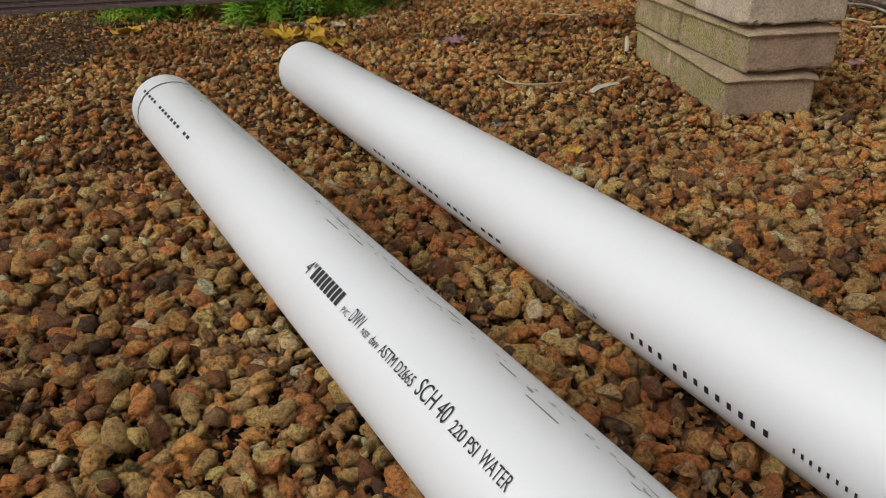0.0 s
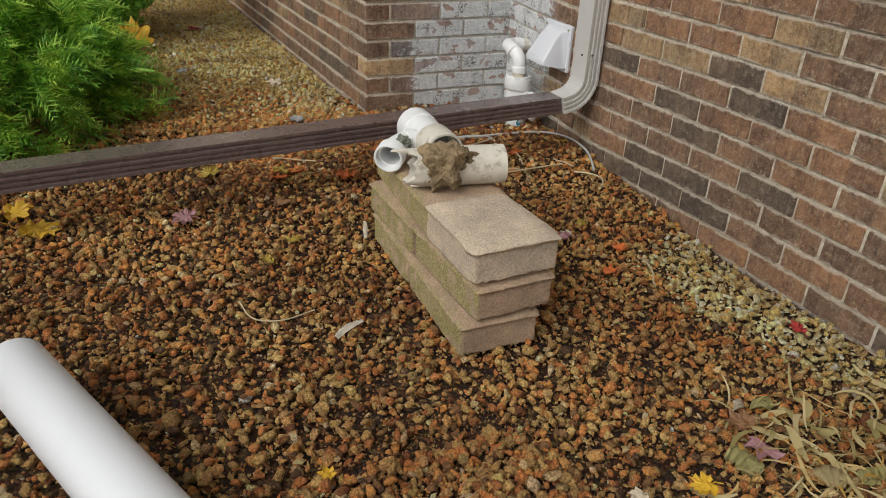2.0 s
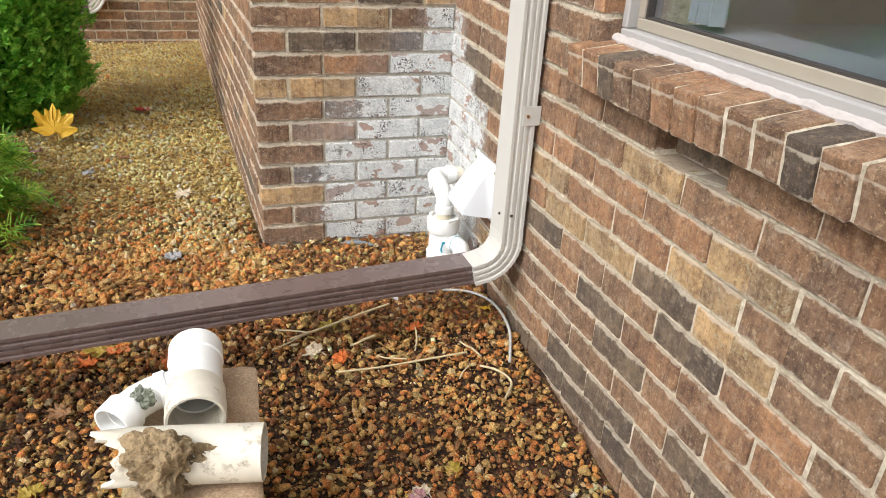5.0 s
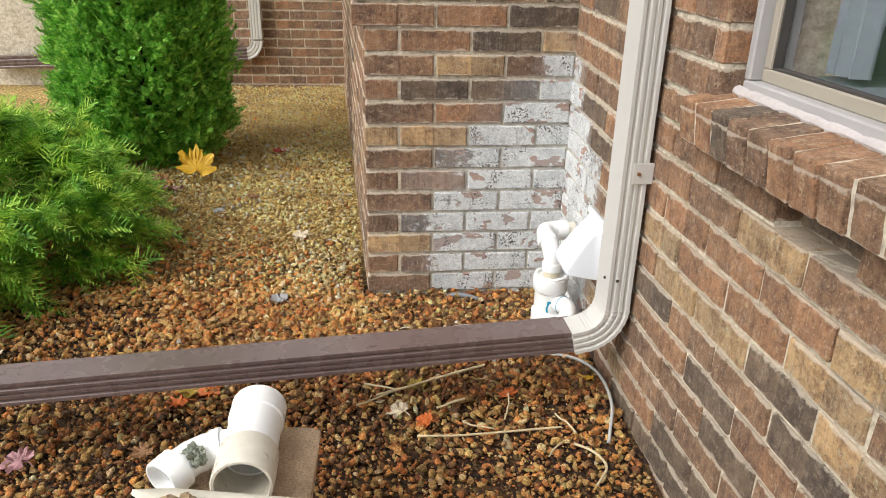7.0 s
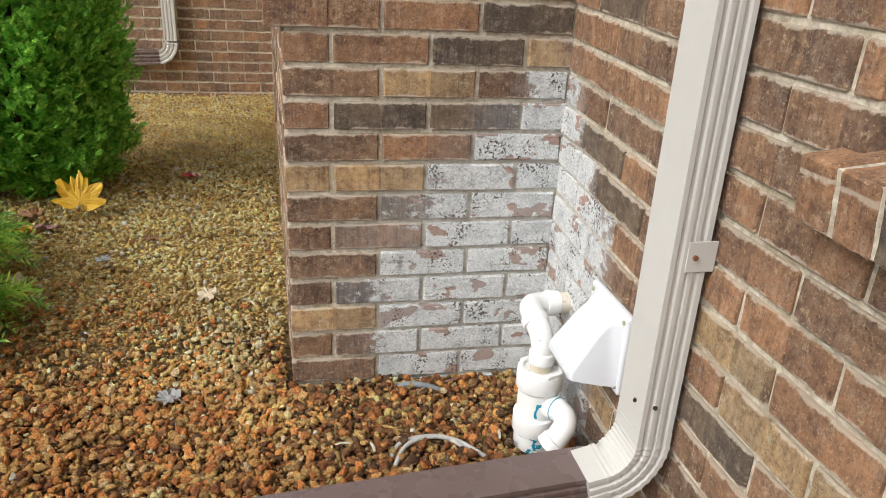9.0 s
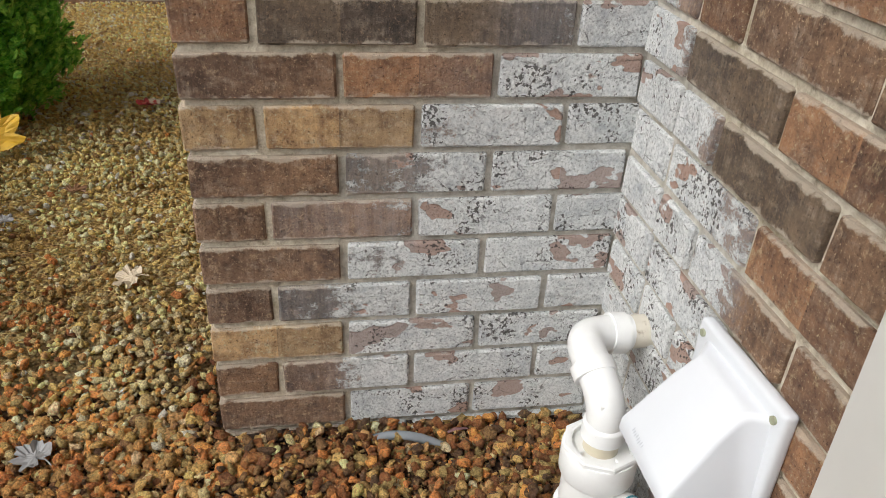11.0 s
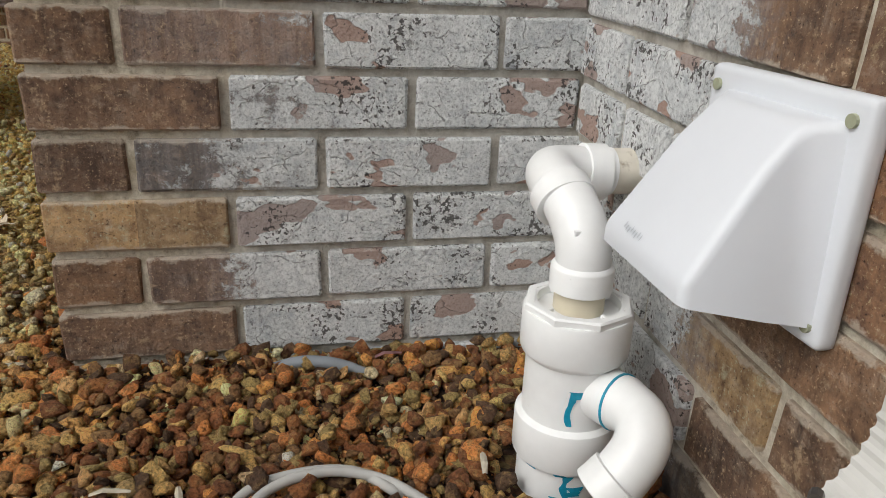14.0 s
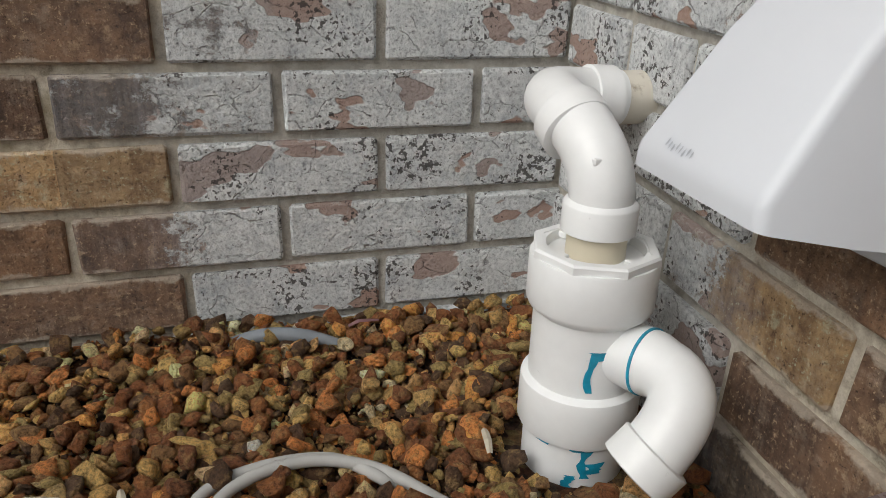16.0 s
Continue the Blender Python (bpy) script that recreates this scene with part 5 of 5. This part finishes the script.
def maple_leaf(label, at, size, material, curl=0.15, seed=0):
    q = random.Random(seed)
    bm = bmesh.new()
    outline = [(a, r) for a, r in LOBES] + [(-a, r) for a, r in reversed(LOBES) if a]
    mid = bm.verts.new((0, 0, 0.004))
    inner, outer = [], []
    for a, r in outline:
        k = r * size * q.uniform(0.9, 1.08)
        x, y = math.sin(radians(a)) * k, math.cos(radians(a)) * k
        inner.append(bm.verts.new((x * 0.5, y * 0.5, curl * size * 0.12 * q.uniform(0, 1.2))))
        outer.append(bm.verts.new((x, y, curl * size * q.uniform(-0.2, 1.4))))
    n = len(outline)
    for k in range(n):
        j = (k + 1) % n
        bm.faces.new((mid, inner[j], inner[k]))
        bm.faces.new((inner[k], inner[j], outer[j], outer[k]))
    bmesh.ops.recalc_face_normals(bm, faces=bm.faces)
    bmesh.ops.solidify(bm, geom=list(bm.faces), thickness=0.0008)
    ob = part("fallen_leaf", bm, material, None, "", False)
    x, y, z, rx, ry, rz = at
    ob.matrix_world = pose(x, y, float(ground_z(x, y)) + 0.016 + z, rx, ry, rz)
    tagged(ob, label, "leaf", "fallen leaves")
    st = part("leaf_stalk", sweep(ring(0.0011, 6), [(0, 0, 0), (0.004, -size * 0.4, 0.002), (0, -size * 0.8, 0)], (0, 0, 1)), material, ob)
    return ob


LEAVES = [("yellow maple leaf on the gravel", -1.231, -0.612, 0.085, "YELLOW", 70), ("yellow maple leaf on the gravel", -1.112, -0.700, 0.07, "YELLOW", -110), ("yellow maple leaf on the gravel", -1.166, -0.578, 0.05, "YELLOW", -80),
          ("yellow maple leaf on the gravel", -1.75, -0.42, 0.06, "YELLOW", 60), ("tan leaf on the gravel", -1.46, -0.44, 0.045, "BROWN", 20), ("yellow leaf on the gravel", -1.173, -0.327, 0.045, "YELLOW", 20), ("pale curled leaf on the gravel", -1.218, -0.398, 0.045, "CREAM", 80), ("pale curled leaf on the gravel", -1.093, -0.395, 0.035, "CREAM", 160),
          ("pale curled leaf on the gravel", -0.998, -0.292, 0.035, "CREAM", 40), ("dull purple leaf on the gravel", -0.748, -0.742, 0.045, "PINK", 60), ("yellow-green leaf on the gravel", -0.649, -0.456, 0.045, "OCHRE", 10),
          ("orange leaf on the gravel", -0.263, -0.613, 0.042, "ORANGE", 30), ("orange leaf on the gravel", -0.454, -0.563, 0.04, "ORANGE", 100), ("orange-red leaf on the gravel", -0.399, -0.534, 0.036, "ORANGE", 0),
          ("brown leaf on the gravel", -0.494, -0.739, 0.035, "BROWN", 130), ("small yellow leaf on the gravel", -0.666, -1.800, 0.018, "YELLOW", 0), ("small orange leaf on the gravel", 0.303, -1.238, 0.026, "ORANGE", 50),
          ("small orange leaf on the gravel", 0.186, -1.349, 0.024, "ORANGE", 10), ("yellow leaf on the gravel", -0.123, -2.028, 0.032, "YELLOW", 70), ("pale leaf on the gravel", -0.243, -2.016, 0.022, "CREAM", 90),
          ("red leaf on pale pebbles", 0.487, -1.677, 0.030, "RED", 0), ("small pink leaf on the gravel", 0.180, -1.155, 0.025, "PINK", 60), ("pink leaf among dry stalks", 0.061, -1.974, 0.04, "PINK", 120),
          ("tan leaf on the gravel", 0.078, -1.910, 0.035, "BROWN", 10), ("orange maple leaf on the gravel", -0.429, -0.524, 0.05, "OCHRE", 50), ("pale leaf on the gravel", 0.191, -1.146, 0.025, "CREAM", 30),
          ("yellow-green leaf on the gravel", 0.269, -1.096, 0.024, "OCHRE", 0), ("large yellow maple leaf leaning on the evergreen shrub", -0.752, 1.20, 0.112, "YELLOW", 15), ("yellow maple leaf on the gravel", -0.907, 1.034, 0.075, "YELLOW", 70),
          ("cream-yellow leaf on the gravel", -0.799, 0.647, 0.055, "CREAM", 100), ("yellow leaf on the gravel", -0.912, 0.659, 0.05, "YELLOW", 20), ("pink leaf on the gravel", -0.829, 1.064, 0.055, "PINK", 10),
          ("white curled leaf on the pebbles", -0.234, 0.488, 0.045, "CREAM", 80), ("grey shredded leaf on the gravel", -0.270, -0.028, 0.038, "GREY", 60), ("red leaf on the pebbles", -0.427, 1.664, 0.045, "RED", 10),
          ("pale leaf on the pebbles", -0.388, 1.680, 0.04, "CREAM", 70), ("tan leaf on the pebbles", -0.478, 0.961, 0.035, "BROWN", 0), ("purple-grey leaf on the pebbles", -0.589, 0.781, 0.03, "GREY", 20),
          ("red-brown leaf under the evergreen shrub", -0.913, 1.187, 0.06, "BROWN", 60), ("rust leaf on the gravel", 0.333, -0.598, 0.03, "ORANGE", 20), ("pale shredded leaf on the gravel", 0.062, -0.635, 0.035, "CREAM", 50),
          ("rust leaf on the gravel", 0.122, -0.675, 0.03, "ORANGE", 70), ("yellow dry leaf on the gravel", 0.112, -0.538, 0.035, "OCHRE", 30), ("small yellow leaf below the elbow", 0.548, -0.551, 0.022, "YELLOW", 30),
          ("brown leaf on the gravel", 0.202, -0.383, 0.03, "BROWN", 70), ("pale leaf on the gravel", -0.516, -0.977, 0.03, "OCHRE", 20), ("yellow leaf on the gravel", -0.597, -1.055, 0.025, "OCHRE", 100)]
for k, (label, x, y, size, tone, rz) in enumerate(LEAVES):
    big = "leaning" in label
    maple_leaf(label, (x, y, 0.05 if big else 0.0, 50 if big else random.Random(k).uniform(-12, 12), random.Random(k + 50).uniform(-12, 12), rz), size, LEAF[tone], 0.2, k)

# ---- heap of dry lily leaves ----
q = np.random.default_rng(4)
V, F = [], []
for k in range(320):
    cx, cy = (q.normal(0.16, 0.10), q.normal(-2.06, 0.09)) if k % 2 else (q.normal(0.36, 0.12), q.normal(-2.22, 0.11))
    cx = min(cx, 0.54)
    a, ln, w = q.uniform(0, 2 * math.pi), q.uniform(0.03, 0.13), q.uniform(0.0010, 0.0032) if k % 5 else q.uniform(0.004, 0.008)
    gz = float(ground_z(cx, cy)) + q.uniform(0.006, 0.028)
    bend = q.normal(0, 1.6)
    pts = []
    px, py, pz = cx, cy, gz
    for j in range(7):
        ang = a + bend * j / 6
        pts.append((px, py, pz + 0.006 * math.sin(j * 0.8 + k)))
        px += math.cos(ang) * ln / 6
        py += math.sin(ang) * ln / 6
        px = min(px, 0.575)
    for j, (x, y, z) in enumerate(pts):
        ang = a + bend * j / 6 + math.pi / 2
        ww = w * math.sin(math.pi * (j + 0.7) / 7.4)
        V += [(x + math.cos(ang) * ww, y + math.sin(ang) * ww, z), (x - math.cos(ang) * ww, y - math.sin(ang) * ww, z + ww * 0.8)]
    o = len(V) - 14
    F += [(o + 2 * j, o + 2 * j + 1, o + 2 * j + 3, o + 2 * j + 2) for j in range(6)]
tagged(new("dry_foliage", soup("dry_foliage", np.array(V), np.array(F), DRY)), "heap of withered yellow-green leaf blades on the gravel", "dry leaves", kind="stuff")


def crumpled_leaf(label, x, y, size, material, heading, seed):
    """A withered leaf curled into a fan of pleats."""
    g = random.Random(seed)
    bm = bmesh.new()
    rows = []
    for i in range(9):
        t = i / 8
        row = []
        for j in range(15):
            u = j / 14 * 2 - 1
            w = size * (0.10 + 0.62 * math.sin(math.pi * min(1.0, t * 0.62 + 0.08)))
            z = 0.012 + size * (0.30 * math.sin(math.pi * t) - 0.28 * u * u * t) + size * 0.11 * math.sin(j * 2.1 + i * 0.4) * t + g.uniform(-1, 1) * size * 0.05
            row.append(bm.verts.new((u * w + size * 0.08 * math.sin(t * 3 + seed), t * size * (1 - 0.15 * u * u) + g.uniform(-1, 1) * size * 0.02, max(0.004, z))))
        rows.append(row)
    for r0, r1 in zip(rows, rows[1:]):
        for j in range(14):
            bm.faces.new((r0[j], r0[j + 1], r1[j + 1], r1[j]))
    bmesh.ops.solidify(bm, geom=list(bm.faces), thickness=0.0009)
    ob = part("withered_leaf", bm, material, None, "", True)
    ob.matrix_world = pose(x, y, float(ground_z(x, y)) + 0.006, 0, 0, heading)
    return tagged(ob, label, "leaf", "withered leaves on the gravel")


for k, (label, x, y, size, tone, rz) in enumerate((
        ("crumpled golden leaf on pale pebbles", 0.405, -2.045, 0.053, "GOLD", -60), ("crumpled orange-brown leaf on pale pebbles", 0.400, -2.235, 0.064, "GOLD", 20), ("yellow streaked withered leaf", 0.455, -2.205, 0.045, "YELLOW", -70),
        ("crumpled tan leaf among dry stalks", 0.255, -2.160, 0.038, "STRAWY", 70), ("curled yellow-green leaf on the gravel", 0.175, -1.885, 0.035, "OLIVE", 20), ("flat cream leaf on the gravel", 0.125, -1.865, 0.023, "CREAM", 50),
        ("withered olive leaf among dry stalks", 0.020, -1.985, 0.046, "OLIVE", 100), ("withered straw-coloured leaf among dry stalks", 0.110, -2.085, 0.049, "STRAWY", -30), ("withered olive leaf among dry stalks", 0.215, -2.060, 0.041, "OLIVE", 160),
        ("curled straw-coloured leaf on the gravel", 0.320, -2.120, 0.035, "STRAWY", 110), ("small cream leaf on pale pebbles", 0.400, -1.885, 0.020, "CREAM", 120), ("withered golden leaf among dry stalks", 0.300, -2.260, 0.056, "GOLD", -20))):
    crumpled_leaf(label, x, y, size, LEAF[tone], rz, k + 3)


# ---- shrubs ----
def sprays(n, where, length, width, droop, fans, seed):
    """Feathery sprays: a bent stem with thin side blades; where gives root and outward direction."""
    g = np.random.default_rng(seed)
    V, F = [], []
    for k in range(n):
        root, out = where(g)
        out = out / np.linalg.norm(out)
        up = np.array((0, 0, 1.0))
        side = np.cross(out, up)
        side /= np.linalg.norm(side) + 1e-6
        roll = g.uniform(-0.9, 0.9)
        nrm = np.cross(side, out)
        side, nrm = side * math.cos(roll) + nrm * math.sin(roll), nrm * math.cos(roll) - side * math.sin(roll)
        ln = length * g.uniform(0.6, 1.25)
        for j in range(fans):
            t = (j + 1) / (fans + 1)
            base = root + out * ln * t - up * droop * ln * t * t
            bl = ln * (0.42 * (1 - t) + 0.13) * g.uniform(0.7, 1.2)
            for sg in (-1, 1):
                d = out * 0.75 + side * sg * 0.75 + nrm * g.uniform(-0.25, 0.25) - up * droop * 0.6 * t
                d /= np.linalg.norm(d)
                w = np.cross(d, nrm) * width
                tip = base + d * bl
                mid = base + d * bl * 0.5
                o = len(V)
                V += [base - w * 0.5, base + w * 0.5, mid + w, tip, mid - w]
                F += [(o, o + 1, o + 2, o + 4), (o + 4, o + 2, o + 3, o + 3)]
        o = len(V)
        tip = root + out * ln - up * droop * ln
        w = side * width * 0.7
        V += [root - w, root + w, tip + w * 0.2, tip - w * 0.2]
        F += [(o, o + 1, o + 2, o + 3)]
    V = np.array(V)
    tri = []
    for f in F:
        tri.append((f[0], f[1], f[2]))
        if f[2] != f[3]:
            tri.append((f[0], f[2], f[3]))
    return V, np.array(tri)


def shrub(name, label, base, limbs, crown, material):
    ob = thing(name, label, "shrub")
    for k, limb in enumerate(limbs):
        part("limb" if k else "trunk", limb, BARK, ob)
    V, F = crown
    cr = new("crown", soup("crown", V, F, material))
    cr.parent = ob
    return ob


def limb_mesh(base, tops, r0):
    out = []
    for tp in tops:
        b0, t0 = Vector(base), Vector(tp)
        mid = b0.lerp(t0, 0.5) + Vector((0, 0, 0.06))
        out.append(sweep(ring(r0, 8), [b0, b0.lerp(mid, 0.5), mid, t0], (0.1, 1, 0.2), scales=[1, 0.8, 0.55, 0.15]))
    return out


JC, JR = np.array((-1.44, 0.40, 0.0)), np.array((0.66, 0.66, 0.52))


TUFTS = []
tq = random.Random(77)
for k in range(330):
    a, e = tq.uniform(0, 2 * math.pi), math.asin(tq.uniform(0.03, 1.0))
    u = np.array((math.cos(a) * math.cos(e), math.sin(a) * math.cos(e), math.sin(e)))
    TUFTS.append((JC + JR * u * tq.uniform(0.80, 1.08), u))


def juniper_place(g):
    """Roots lie along short drooping boughs, so that the crown breaks up into tufts."""
    tip, u = TUFTS[g.integers(0, len(TUFTS))]
    t = g.uniform(0, 1) ** 0.7
    bough = tip - u * 0.20 * (1 - t) + np.array((0, 0, 0.03 * math.sin(math.pi * t)))
    return bough + g.normal(0, 0.010, 3), u * np.array((1, 1, 0.35)) + g.normal(0, 0.42, 3) + np.array((0, 0, 0.1))


def arbor_place(g):
    a, h = g.uniform(0, 2 * math.pi), g.uniform(0.02, 1.75)
    r = 0.368 * (0.86 + 0.22 * math.sin(math.pi * min(1, (h + 0.2) / 1.6))) * (1 + 0.06 * math.sin(7 * a + 5 * h)) * g.uniform(0.8, 1.0)
    if h < 0.12:
        r *= 0.86
    if h > 1.3:
        r *= math.sqrt(max(0.0, 1 - ((h - 1.3) / 0.46) ** 2))
    d = np.array((math.cos(a), math.sin(a), 0.75)) + g.normal(0, 0.35, 3)
    return np.array((-1.04 + r * math.cos(a), 1.64 + r * math.sin(a), h)), d


CLUMPS = []
cg = np.random.default_rng(31)
for k in range(1900):
    CLUMPS.append(arbor_place(cg))


def arbor_clump(g):
    """Sprays stand in small upright fans with dark gaps between them."""
    c, d = CLUMPS[g.integers(0, len(CLUMPS))]
    return c + d * g.uniform(-0.030, 0.022) + g.normal(0, 0.013, 3), d + g.normal(0, 0.38, 3) + np.array((0, 0, 0.35))


def arbor_inner(g):
    c, d = arbor_place(g)
    axis = np.array((-1.04, 1.64, c[2]))
    return axis + (c - axis) * g.uniform(0.72, 0.92), d


def joined(a, b0):
    return np.concatenate([a[0], b0[0]]), np.concatenate([a[1], b0[1] + len(a[0])])


q = random.Random(2)
shrub("juniper", "feathery bright yellow-green juniper spreading over the gravel", None,
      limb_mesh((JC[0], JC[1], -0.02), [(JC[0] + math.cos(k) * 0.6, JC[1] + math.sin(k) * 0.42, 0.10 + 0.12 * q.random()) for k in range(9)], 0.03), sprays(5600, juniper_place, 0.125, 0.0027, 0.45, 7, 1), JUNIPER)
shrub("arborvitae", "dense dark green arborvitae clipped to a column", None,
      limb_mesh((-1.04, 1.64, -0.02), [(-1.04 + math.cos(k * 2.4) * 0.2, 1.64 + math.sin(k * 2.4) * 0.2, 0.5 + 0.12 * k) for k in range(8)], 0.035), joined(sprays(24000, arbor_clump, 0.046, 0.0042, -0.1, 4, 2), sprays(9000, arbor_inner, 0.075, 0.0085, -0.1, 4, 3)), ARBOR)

# ---- downspout on the far wall ----
far_spout = thing("downspout", "off-white downspout with a brown extension on the far brick wall", "downspout")
FX, FY = -0.745, 3.60
part("pipe", sweep(spout_profile(0.036, 0.04), [(FX, FY, 2.6), (FX, FY, 0.34)], (0, 1, 0)), ALU_WHITE, far_spout)
fe = arc((FX - 0.10, FY, 0.33), (1, 0, 0), (0, 0, -1), 0.10, 0, 80, 18)
part("elbow", sweep(spout_profile(0.036, 0.041), fe, (0, 1, 0), scales=[1.0 + (0.05 if k % 3 == 1 else 0) for k in range(19)]), ALU_WHITE, far_spout)
part("extension", sweep(spout_profile(0.04, 0.043, 0.004), [fe[-2], (-2.6, FY, 0.16)], (0, 1, 0)), ALU_BROWN, far_spout, "dark brown extension pipe")
